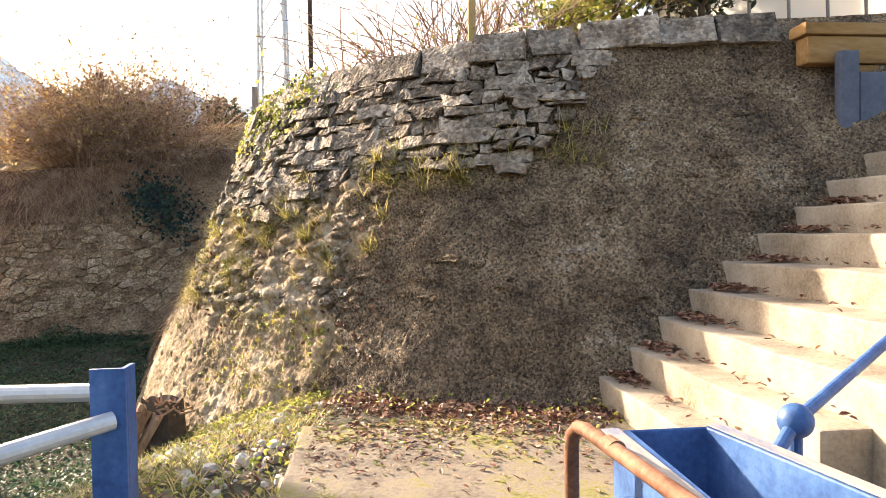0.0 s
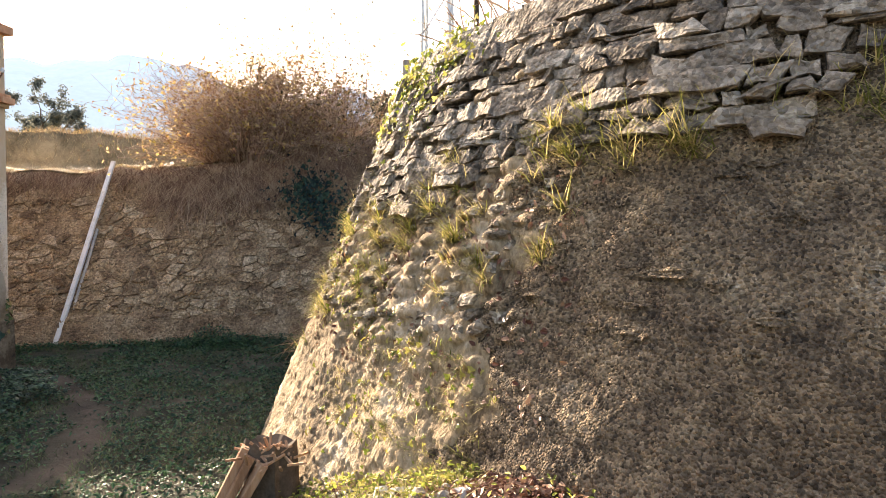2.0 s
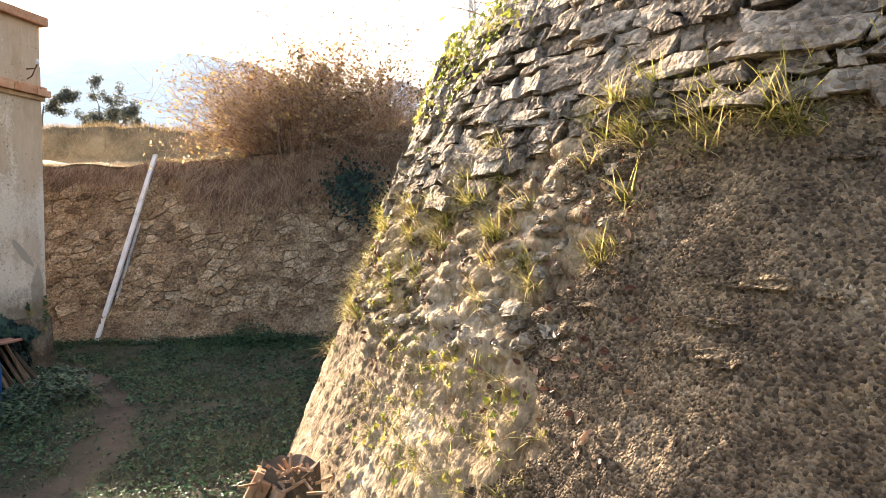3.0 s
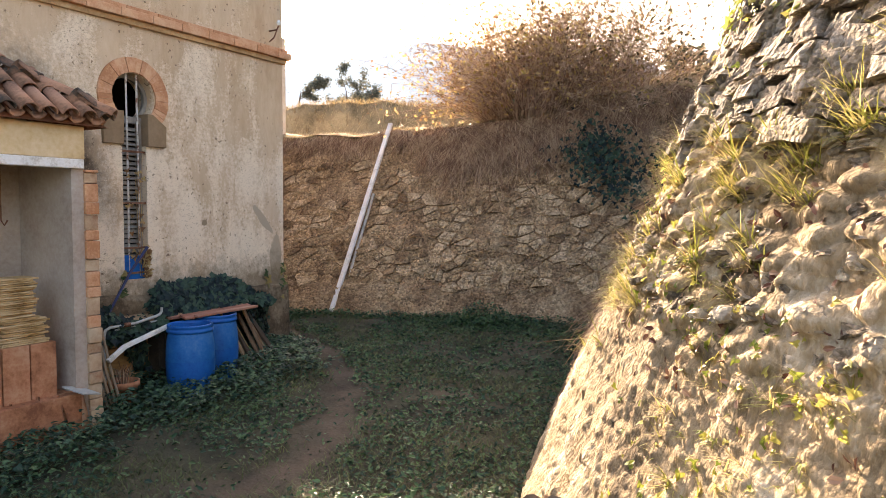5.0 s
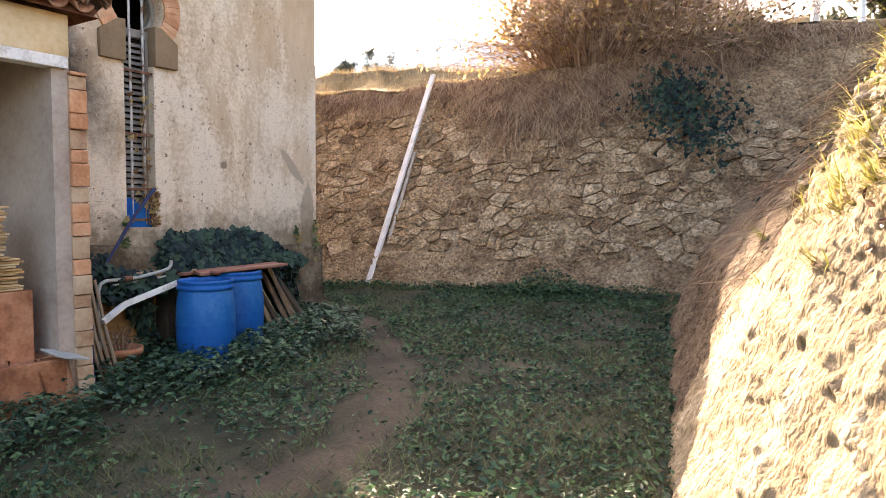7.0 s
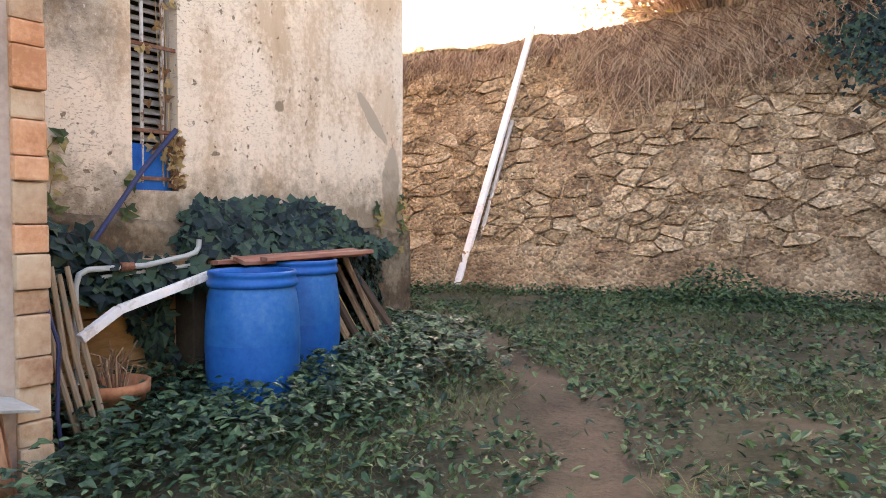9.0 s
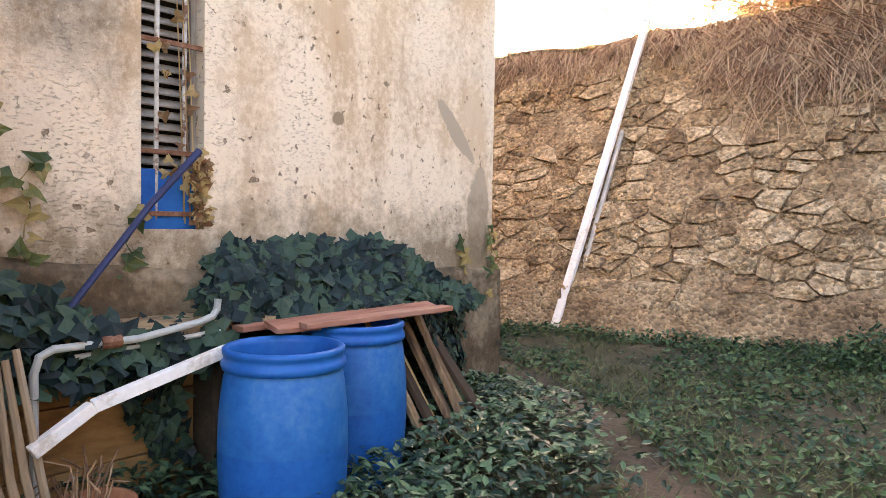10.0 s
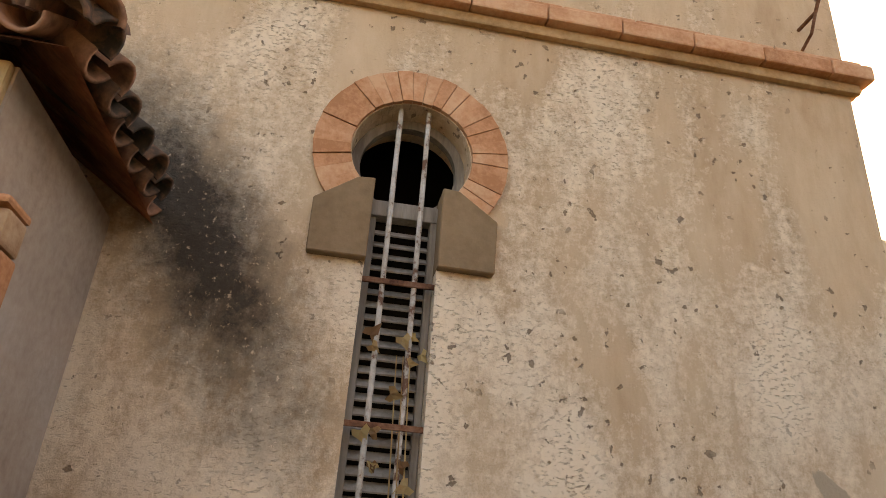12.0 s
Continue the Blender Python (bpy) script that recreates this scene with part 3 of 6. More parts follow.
    # bracket with an insulator near the corner
    part("bracket", tube(tubem([(x1, 12.02, 4.86), (x1 + 0.16, 12.02, 4.86), (x1 + 0.2, 12.02, 4.92)], 0.012, 8), [(x1 + 0.16, 12.02, 4.86), (x1 + 0.10, 12.02, 4.75), (x1, 12.02, 4.70)], 0.01, 8), M_RUST, h)
    part("insulator", tubem([(x1 + 0.2, 12.02, 4.92), (x1 + 0.2, 12.02, 4.96), (x1 + 0.2, 12.02, 5.0)], [0.02, 0.035, 0.015], 10), M_WHITE, h)
    return h


def house_plaster():
    """Plaster with peeling lighter coats and a black mould stain below the shed's roof end."""
    m = mat("house_plaster", [(0.44, 0.30, 0.18), (0.54, 0.39, 0.25), (0.60, 0.45, 0.30), (0.66, 0.52, 0.37)], 0.9, 0.93, 0.5, 14.0, stretch=(1, 1, 0.35), dist=0.02, stops=[0.25, 0.42, 0.56, 0.75])
    n, t = m.node_tree.nodes, m.node_tree
    b = n["Principled BSDF"]
    co = n.new("ShaderNodeTexCoord")
    base = [k for k in n if k.type == "VALTORGB"][0].outputs[0]

    def noise_node(scale, detail=8.0, rough=0.65, vec=None):
        k = n.new("ShaderNodeTexNoise")
        k.inputs["Scale"].default_value, k.inputs["Detail"].default_value, k.inputs["Roughness"].default_value = scale, detail, rough
        t.links.new(vec or co.outputs["Object"], k.inputs["Vector"])
        return k.outputs[0]

    def mth(op, a, bb=None, clamp=False):
        k = n.new("ShaderNodeMath")
        k.operation, k.use_clamp = op, clamp
        for i, v in enumerate((a, bb)):
            if v is None:
                continue
            if isinstance(v, (int, float)):
                k.inputs[i].default_value = v
            else:
                t.links.new(v, k.inputs[i])
        return k.outputs[0]

    def step(v, lo, hi):
        k = n.new("ShaderNodeMapRange")
        k.inputs[1].default_value, k.inputs[2].default_value = lo, hi
        t.links.new(v, k.inputs[0])
        return k.outputs[0]

    def over(fac, under, colour):
        k = n.new("ShaderNodeMix")
        k.data_type = "RGBA"
        t.links.new(fac, k.inputs[0])
        t.links.new(under, k.inputs[6])
        k.inputs[7].default_value = (*colour, 1)
        return k.outputs[2]

    def blob(y, z, ry, rz, tilt, wob, lo, hi):
        """1 inside an uneven leaning oval on the wall."""
        sep = n.new("ShaderNodeSeparateXYZ")
        t.links.new(co.outputs["Object"], sep.inputs[0])
        dy, dz = mth("SUBTRACT", sep.outputs[1], y), mth("SUBTRACT", sep.outputs[2], z)
        c, s = math.cos(tilt), math.sin(tilt)
        u = mth("DIVIDE", mth("ADD", mth("MULTIPLY", dy, c), mth("MULTIPLY", dz, s)), ry)
        v = mth("DIVIDE", mth("SUBTRACT", mth("MULTIPLY", dz, c), mth("MULTIPLY", dy, s)), rz)
        r = mth("SQRT", mth("ADD", mth("MULTIPLY", u, u), mth("MULTIPLY", v, v)))
        r = mth("ADD", r, mth("MULTIPLY", mth("SUBTRACT", noise_node(wob, 10.0, 0.75), 0.5), 1.3))
        return step(r, hi, lo)
    def mapped(scale, turn=0.0):
        k = n.new("ShaderNodeMapping")
        k.inputs["Scale"].default_value, k.inputs["Rotation"].default_value = scale, (turn, 0, 0)
        t.links.new(co.outputs["Object"], k.inputs[0])
        return k.outputs[0]
    # old limewash left in upright, frayed patches
    fine = noise_node(22.0, 8.0, 0.75)
    big = noise_node(1.7, 6.0, 0.6, mapped((1, 1, 0.38)))
    low = n.new("ShaderNodeSeparateXYZ")
    t.links.new(co.outputs["Object"], low.inputs[0])
    more = mth("MULTIPLY", mth("SUBTRACT", 2.9, low.outputs[2]), 0.045)
    wash = step(mth("ADD", more, mth("ADD", mth("MULTIPLY", fine, 0.4), mth("MULTIPLY", big, 0.8))), 0.55, 0.66)
    col = over(mth("MULTIPLY", wash, 0.85), base, (0.84, 0.71, 0.54))
    # short slanting flakes where the wash lifts, and scattered pits
    flake = noise_node(1.0, 4.0, 0.6, mapped((12, 38, 85), 0.6))
    lift = mth("MULTIPLY", step(flake, 0.56, 0.64), step(big, 0.44, 0.60))
    col = over(mth("MULTIPLY", lift, 0.5), col, (0.27, 0.185, 0.11))
    pits = mth("MULTIPLY", step(noise_node(17.0, 3.0, 0.5), 0.66, 0.69), step(noise_node(1.3, 4.0), 0.40, 0.52))
    col = over(mth("MULTIPLY", pits, 0.8), col, (0.18, 0.12, 0.075))
    # bare grey render where the coat has fallen off by the corner
    col = over(blob(12.12, 1.35, 0.13, 0.42, 0.0, 3.0, 0.85, 0.95), col, (0.44, 0.35, 0.25))
    col = over(blob(11.86, 1.95, 0.07, 0.33, 0.75, 3.0, 0.85, 0.93), col, (0.44, 0.35, 0.25))
    col = over(blob(10.75, 1.93, 0.05, 0.055, 0.3, 16.0, 0.75, 0.95), col, (0.30, 0.22, 0.14))
    stain = blob(8.78, 2.92, 0.33, 1.05, 0.53, 6.0, 0.35, 1.25)
    specks = step(noise_node(38.0, 5.0, 0.7), 0.30, 0.40)
    col = over(mth("MULTIPLY", mth("MULTIPLY", stain, specks), 0.93), col, (0.022, 0.018, 0.014))
    # damp, flaking foot
    sep = n.new("ShaderNodeSeparateXYZ")
    t.links.new(co.outputs["Object"], sep.inputs[0])
    foot = step(mth("ADD", sep.outputs[2], mth("MULTIPLY", mth("SUBTRACT", noise_node(7.0, 10.0, 0.75), 0.5), 1.3)), 1.5, 1.05)
    col = over(mth("MULTIPLY", foot, 0.85), col, (0.20, 0.145, 0.085))
    t.links.new(col, b.inputs["Base Color"])
    bp = n.new("ShaderNodeBump")
    bp.inputs["Strength"].default_value, bp.inputs["Distance"].default_value = 0.8, 0.012
    hgt = mth("SUBTRACT", mth("ADD", mth("MULTIPLY", wash, 0.35), mth("MULTIPLY", noise_node(60.0), 0.4)), mth("ADD", mth("MULTIPLY", pits, 0.9), mth("MULTIPLY", lift, 0.5)))
    t.links.new(hgt, bp.inputs["Height"])
    t.links.new(bp.outputs[0], b.inputs["Normal"])
    return m


M_HOUSE = house_plaster()
M_PLINTHOCHRE = mat("ochre_moulding", [(0.3, 0.17, 0.08), (0.45, 0.28, 0.14), (0.55, 0.38, 0.22)], 4.0, 0.9, 0.3, 30.0)
M_BARPAINT = mat("flaking_white_iron", [(0.16, 0.08, 0.05), (0.42, 0.38, 0.33), (0.55, 0.53, 0.49)], 9.0, 0.7, 0.3, 50.0, stops=[0.38, 0.46, 0.6], dist=0.004)
HOUSE = build_house()


# ---- open shed ----
SX, SY = -7.75, 8.52


def build_shed():
    s = thing("shed", "open tiled lean-to shed with ochre plaster and brick jamb", "shed")
    floor = -0.2
    part("side_wall", boxm((HOUSE_X + 0.002, SY - 0.26, floor - 0.3), (SX - 0.02, SY - 0.12, 2.95)), M_GREYWALL, s, "grey-pink plastered side wall")
    part("back_wall", boxm((HOUSE_X + 0.01, 3.2, floor - 0.3), (HOUSE_X + 0.05, SY - 0.262, 2.95)), M_GREYWALL, s)
    part("side_wall", boxm((HOUSE_X + 0.05, 3.2, floor - 0.3), (SX - 0.02, 3.35, 2.95)), M_GREYWALL, s)
    part("floor", boxm((HOUSE_X + 0.05, 3.35, floor - 0.3), (SX + 0.05, SY - 0.262, floor + 0.03)), M_CONC, s)
    # lintel and fascia above it
    part("fascia", boxm((SX - 0.14, 3.2, 2.62), (SX + 0.012, SY - 0.13, 2.95), 0.012), M_SHED, s, "flaking ochre fascia above the opening")
    part("lintel", boxm((SX - 0.12, 3.2, 2.525), (SX + 0.03, SY - 0.15, 2.618), 0.008), M_WHITE, s, "white-painted lintel")
    part("ceiling", boxm((HOUSE_X + 0.05, 3.35, 2.7), (SX - 0.142, SY - 0.262, 2.75)), M_GREYWALL, s)
    # brick jamb with broken plaster
    z, k = floor - 0.1, 0
    while z < 2.51:
        hh = (0.13, 0.19, 0.11, 0.16)[k % 4]
        z1 = min(z + hh, 2.522)
        part("brick", boxm((SX - 0.13 - 0.01 * (k % 2), SY - 0.135, z), (SX + 0.012 * ((k * 5) % 3), SY + 0.008 + 0.006 * ((k * 3) % 3), z1 - 0.005), 0.012), M_BRICK if (z > 0.85 and k % 3) else M_JAMB, s)
        z, k = z1, k + 1
    return s


M_JAMB = mat("plastered_brick", [(0.30, 0.16, 0.09), (0.43, 0.29, 0.18), (0.52, 0.39, 0.26)], 5.0, 0.92, 0.7, 26.0, obj_random=0.2)
SHED = build_shed()


def tile_mesh(name, length=0.44, r0=0.085, r1=0.065, convex=True, material=None):
    """A half-round clay tile along +y, thick."""
    bm = bmesh.new()
    seg = 8
    rows = []
    for y, r in ((0, r0), (length, r1)):
        row = []
        for t in (0, 0.014):
            row.append([bm.verts.new(((r - t) * math.cos(math.pi * k / seg), y, (r - t) * math.sin(math.pi * k / seg) * (1 if convex else -1))) for k in range(seg + 1)])
        rows.append(row)
    for k in range(seg):
        bm.faces.new((rows[0][0][k], rows[0][0][k + 1], rows[1][0][k + 1], rows[1][0][k]))
        bm.faces.new((rows[0][1][k + 1], rows[0][1][k], rows[1][1][k], rows[1][1][k + 1]))
        bm.faces.new((rows[0][0][k + 1], rows[0][0][k], rows[0][1][k], rows[0][1][k + 1]))
        bm.faces.new((rows[1][0][k], rows[1][0][k + 1], rows[1][1][k + 1], rows[1][1][k]))
    bmesh.ops.recalc_face_normals(bm, faces=bm.faces[:])
    me = bpy.data.meshes.new(name)
    bm.to_mesh(me)
    bm.free()
    me.materials.append(material)
    me.polygons.foreach_set("use_smooth", [True] * len(me.polygons))
    return me


def build_shed_roof():
    """Hipped clay tile roof: eaves at z 3.0 along the open front and along the end."""
    rng = random.Random(5)
    roof = thing("shed_roof", "hipped roof of lichened half-round clay tiles", "roof")
    ex, ey, ez, pitch = SX + 0.16, SY + 0.10, 2.98, 0.68
    bm = bmesh.new()
    run = 1.35
    a, b = Vector((ex - 0.04, ey - 0.04, ez - 0.03)), Vector((ex - 0.04, 3.0, ez - 0.03))
    c, d = Vector((HOUSE_X + 0.003, ey - 0.04, ez - 0.03)), Vector((HOUSE_X + 0.003, ey - 0.04 - run, ez - 0.03 + pitch * run))
    e = Vector((HOUSE_X + 0.003, 3.0, ez - 0.03 + pitch * run))
    v = [bm.verts.new(p) for p in (a, b, e, d, c)]
    bm.faces.new((v[0], v[3], v[2], v[1]))
    bm.faces.new((v[0], v[4], v[3]))
    bmesh.ops.solidify(bm, geom=bm.faces[:], thickness=0.04)
    part("deck", bm, M_TERRA, roof)
    cover, pan = tile_mesh("tile", convex=True, material=M_ROOFTILE), tile_mesh("tile", r0=0.075, r1=0.085, convex=False, material=M_ROOFTILE)
    slope = math.atan(pitch)
    # front slope: courses run towards the house
    for i in range(26):
        y = ey - 0.08 - 0.19 * i
        lim = min(run, (ey - y) + 0.05)
        for j in range(4):
            q = 0.36 * j
            if q > lim - 0.05:
                break
            for me, dz, dy in ((cover, 0.05, 0.0), (pan, 0.045, 0.095)):
                o = new("tile", me)
                o.parent = roof
                o.matrix_world = Matrix.Translation((ex - q + rng.uniform(-0.02, 0.02), y - dy, ez + q * pitch + dz)) @ Matrix.Rotation(math.pi / 2 + rng.uniform(-0.05, 0.05), 4, "Z") @ Matrix.Rotation(slope, 4, "X")
    # end slope
    for i in range(7):
        x = ex - 0.10 - 0.19 * i
        if x < HOUSE_X + 0.1:
            break
        lim = (ex - x) + 0.05
        for j in range(4):
            q = 0.36 * j
            if q > lim - 0.05:
                break
            for me, dz, dx in ((cover, 0.05, 0.0), (pan, 0.045, 0.095)):
                o = new("tile", me)
                o.parent = roof
                o.matrix_world = Matrix.Translation((x - dx, ey - q + rng.uniform(-0.02, 0.02), ez + q * pitch + dz)) @ Matrix.Rotation(math.pi + rng.uniform(-0.05, 0.05), 4, "Z") @ Matrix.Rotation(slope, 4, "X")
    # hip tiles
    hd = Vector((-1, -1, pitch)).normalized()
    for j in range(5):
        p = Vector((ex, ey, ez + 0.09)) + hd * 0.38 * j
        if p.x < HOUSE_X + 0.3:
            break
        o = new("tile", cover)
        o.parent = roof
        o.matrix_world = Matrix.Translation(p) @ hd.to_track_quat("Y", "Z").to_matrix().to_4x4() @ Matrix.Scale(1.25, 4, (1, 0, 0))
    return roof


build_shed_roof()


# ---- concrete steps ----


def build_steps():
    st = thing("steps", "worn concrete outdoor steps beside the retaining wall", "steps", kind="structure")
    xs = [1.66, 1.92, 2.18, 2.46, 2.76, 3.06, 3.38, 3.70, 4.02, 4.34, 4.66]
    for k in range(10):
        z = LANDING + 0.218 * (k + 1)
        x = xs[k]
        bm = boxm((x, 1.2 if k > 1 else 3.0, LANDING - 0.3), (xs[k + 1] + 0.02, 6.6, z - 0.002 * k), 0.015)
        bmesh.ops.subdivide_edges(bm, edges=[e for e in bm.edges if e.calc_length() > 1], cuts=14, use_grid_fill=True)
        for v in bm.verts:
            v.co += Vector((0.012, 0, 0.012)) * noise.noise(Vector((k * 7, v.co.y * 3, v.co.z)))
        part("step", bm, M_CONC, st)
    return st


build_steps()

# ---- barrels ----


def barrel(x, y, z, scale=1.0, turn=0.0):
    b = thing("blue_barrel", "large blue plastic drum standing in ivy beside the house", "barrel", "blue drums", at=pose(x, y, z, 0, 0, turn) @ Matrix.Scale(scale, 4))
    low = [(0.0, 0.0), (0.225, 0.0), (0.24, 0.015), (0.25, 0.05), (0.262, 0.14), (0.275, 0.3), (0.28, 0.43), (0.28, 0.47)]
    high = [(0.28, 0.47), (0.276, 0.6), (0.266, 0.70), (0.258, 0.755), (0.252, 0.78), (0.245, 0.79), (0.245, 0.80)]
    part("body", lathe(low, 56), M_BLUE, b, smooth=True)
    part("upper_body", lathe(high, 56), M_BLUEFADE, b, "dusty faded upper part", smooth=True)
    part("rim", lathe([(0.246, 0.795), (0.262, 0.80), (0.268, 0.815), (0.266, 0.832), (0.258, 0.838), (0.256, 0.86), (0.262, 0.866), (0.262, 0.885), (0.252, 0.892), (0.236, 0.89), (0.232, 0.86), (0.232, 0.70), (0.25, 0.45), (0.24, 0.05), (0.0, 0.04)], 56), M_BLUE, b, smooth=True)
    return b


barrel(-7.94, 9.8, -0.2, 1.03)
barrel(-8.17, 10.38, -0.17, 1.03, 40)

# ---- leaning pole ----
pole = thing("leaning_pole", "white-painted steel channel leaning on the stone wall", "pole")
part("channel", beam((-9.60, 14.36, 0.12), (-9.62, 16.36, 3.98), 0.10, 0.05, 0.006), M_WHITE, pole)
part("channel", beam((-9.52, 14.50, 0.15), (-9.55, 15.66, 2.45), 0.05, 0.04, 0.006), M_GALV, pole)

# ---- blue railings round the start ----
post = thing("rail_post", "blue-painted steel railing with galvanised pipe rails", "railing")
part("post", box(boxm((-0.72, 1.80, LANDING), (-0.64, 1.812, 2.02), 0.002), (-0.652, 1.812, LANDING), (-0.64, 1.87, 2.02), 0.002), M_BLUEPAINT, post)
part("pipe", tubem([(-0.66, 1.85, 1.955), (-2.6, 1.95, 1.96)], 0.022, 14), M_GALV, post)
part("pipe", tubem([(-0.67, 1.80, 1.9), (-1.5, 1.02, 1.79)], 0.022, 14), M_GALV, post)

# ---- things beside the house ----
GX = HOUSE_X + 0.1


def wavy_board(name, a, b, w, h, material, rng, parent):
    """A weathered plank with uneven edges from a to b."""
    a, b = Vector(a), Vector(b)
    d = b - a
    bm = bmesh.new()
    n = 14
    m = Matrix.Translation(a) @ d.to_track_quat("Z", "Y").to_matrix().to_4x4() @ Matrix.Rotation(rng.uniform(-0.3, 0.3), 4, "Z")
    sd = rng.random() * 40
    rows = []
    for i in range(n + 1):
        z = d.length * i / n
        k = 1 + 0.18 * noise.noise(Vector((sd, z * 4, 0)))
        o = 0.012 * noise.noise(Vector((sd, z * 2.5, 5)))
        rows.append([bm.verts.new(m @ Vector((sx * w / 2 * k + o, sy * h / 2, z + 0.02 * sx * (i in (0, n)) * noise.noise(Vector((sd, i, 1)))))) for sx, sy in ((-1, -0.8), (-0.9, -1), (0.9, -1), (1, -0.8), (1, 0.8), (0.9, 1), (-0.9, 1), (-1, 0.8))])
    for p, q in zip(rows, rows[1:]):
        for k in range(8):
            bm.faces.new((p[k], p[(k + 1) % 8], q[(k + 1) % 8], q[k]))
    bm.faces.new(rows[0][::-1])
    bm.faces.new(rows[-1])
    return part(name, bm, material, parent)


def build_house_side():
    rng = random.Random(11)
    # ochre boards closing the space under the ledge
    bd = thing("wood_screen", "stained ochre wooden panel under the ledge", "panel")
    for k in range(3):
        part("board", boxm((GX + 0.02, 8.62, -0.18 + 0.3 * k), (GX + 0.055, 9.75, -0.18 + 0.3 * k + 0.293), 0.006), M_PANEL, bd)
    led = thing("ledge", "old timber and stone ledge overgrown with ivy", "ledge")
    part("ledge_board", boxm((HOUSE_X + 0.02, 8.55, 0.72), (HOUSE_X + 0.42, 11.6, 0.78), 0.015), M_WOOD, led)
    part("support", boxm((HOUSE_X + 0.06, 9.72, -0.2), (HOUSE_X + 0.36, 9.82, 0.72), 0.01), M_DARKWOOD, led)
    part("support", boxm((HOUSE_X + 0.06, 11.3, -0.2), (HOUSE_X + 0.30, 11.42, 0.72), 0.01), M_DARKWOOD, led)
    # red-brown board on the second drum
    rb = thing("red_board", "weathered red-brown board lying on the blue drum", "board")
    for k, (x, w) in enumerate(((-8.33, 0.15), (-8.18, 0.13), (-8.06, 0.10))):
        wavy_board("plank", (x, 9.78 + 0.1 * k, 0.745 + 0.012 * k), (x + 0.04, 11.0 - 0.03 * k, 0.765 + 0.012 * k), w, 0.028, M_REDWOOD, rng, rb)
    # planks leaning at the corner
    for k in range(7):
        y = 10.72 + 0.055 * k + rng.uniform(-0.01, 0.01)
        p = thing("leaning_plank", "old split plank leaning against the house", "plank", "planks leaning by the drums")
        wavy_board("plank", (-7.88 + rng.uniform(-0.08, 0.04), y + 0.08 + 0.03 * k, -0.12), (-8.32 + rng.uniform(-0.05, 0.05), y - 0.12 + 0.03 * k, 0.66 + rng.uniform(-0.06, 0.08)), rng.uniform(0.06, 0.10), 0.03, M_YPLANK if k == 2 else M_WOOD, rng, p)
    p = thing("pale_offcut", "short pale wooden offcut on the ground", "plank")
    wavy_board("plank", (-8.25, 11.4, 0.08), (-8.12, 11.68, 0.04), 0.07, 0.02, M_WHITE, rng, p)
    # white gutter pipe, bent, resting at the drum
    g = thing("gutter_channel", "white plastic gutter channel sloping to the drum", "gutter")
    for a, b in (((-8.13, 8.84, 0.40), (-8.15, 9.06, 0.53)), ((-8.15, 9.06, 0.53), (-8.12, 9.62, 0.69))):
        part("channel", beam(a, b, 0.05, 0.05, 0.006), M_WHITE, g)
    # grey water pipe with a bend
    w = thing("water_pipe", "grey plastic water pipe with elbows along the ledge", "pipe")
    part("pipe", tubem([(-8.28, 8.89, -0.2), (-8.28, 8.89, 0.66), (-8.28, 8.91, 0.725), (-8.28, 8.96, 0.75), (-8.29, 9.3, 0.755), (-8.30, 9.58, 0.80), (-8.30, 9.64, 0.82), (-8.305, 9.665, 0.85), (-8.305, 9.67, 0.90)], 0.017, 10), M_PIPEGREY, w)
    part("joint", tubem([(-8.285, 9.14, 0.753), (-8.285, 9.22, 0.754)], 0.028, 10), M_RUST, w)
    part("pipe", tubem([(-8.32, 9.05, 0.70), (-8.34, 9.7, 0.74)], 0.012, 8), M_PIPEGREY, w)
    # stakes and blue hose in the corner
    for k in range(4):
        s = thing("wooden_stake", "thin weathered wooden stake leaning by the pipe", "stake", "stakes by the shed")
        part("shaft", tubem([(-8.12 + 0.03 * k, 8.84 + 0.035 * k, -0.2), (-8.2 + 0.02 * k, 8.74 + 0.045 * k, 0.3), (-8.26 + 0.02 * k, 8.72 + 0.03 * k, 0.74 + 0.04 * (k % 2))], [0.018, 0.017, 0.014], 7), M_STAKE, s)
    hz = thing("blue_hose", "dark blue hose hanging beside the shed wall", "hose")
    part("tube", tubem([(-7.98, 8.68, -0.2), (-8.0, 8.66, 0.05), (-8.06, 8.7, 0.4), (-8.2, 8.66, 0.74)], 0.011, 8), M_HOSE, hz)
    # dark blue pole from the window down to the ledge
    d = thing("dark_pole", "dark blue pole leaning from the ledge to the window", "pole")
    part("shaft", tubem([(-8.45, 9.0, 0.79), (-8.66, 9.5, 1.34), (-8.72, 9.78, 1.63)], [0.016, 0.017, 0.019], 10), M_HOSE, d)
    # flower pot with dry plant
    pot = thing("flower_pot", "terracotta pot with a dead brown plant", "pot", at=pose(-8.2, 9.06, -0.2) @ Matrix.Scale(1.3, 4))
    part("pot", lathe([(0.0, 0.0), (0.09, 0.0), (0.125, 0.2), (0.14, 0.2), (0.142, 0.25), (0.125, 0.25), (0.12, 0.21), (0.0, 0.20)], 28), M_TERRA, pot, smooth=True)
    bm = bmesh.new()
    for k in range(30):
        a, r = rng.uniform(0, 6.28), rng.uniform(0.02, 0.11)
        tube(bm, [(0.5 * r * math.cos(a), 0.5 * r * math.sin(a), 0.2), (r * math.cos(a), r * math.sin(a), rng.uniform(0.28, 0.36)), (1.7 * r * math.cos(a + 0.4), 1.7 * r * math.sin(a + 0.4), rng.uniform(0.26, 0.42))], 0.003, 4, False)
    part("dry_plant", bm, M_TWIG, pot)


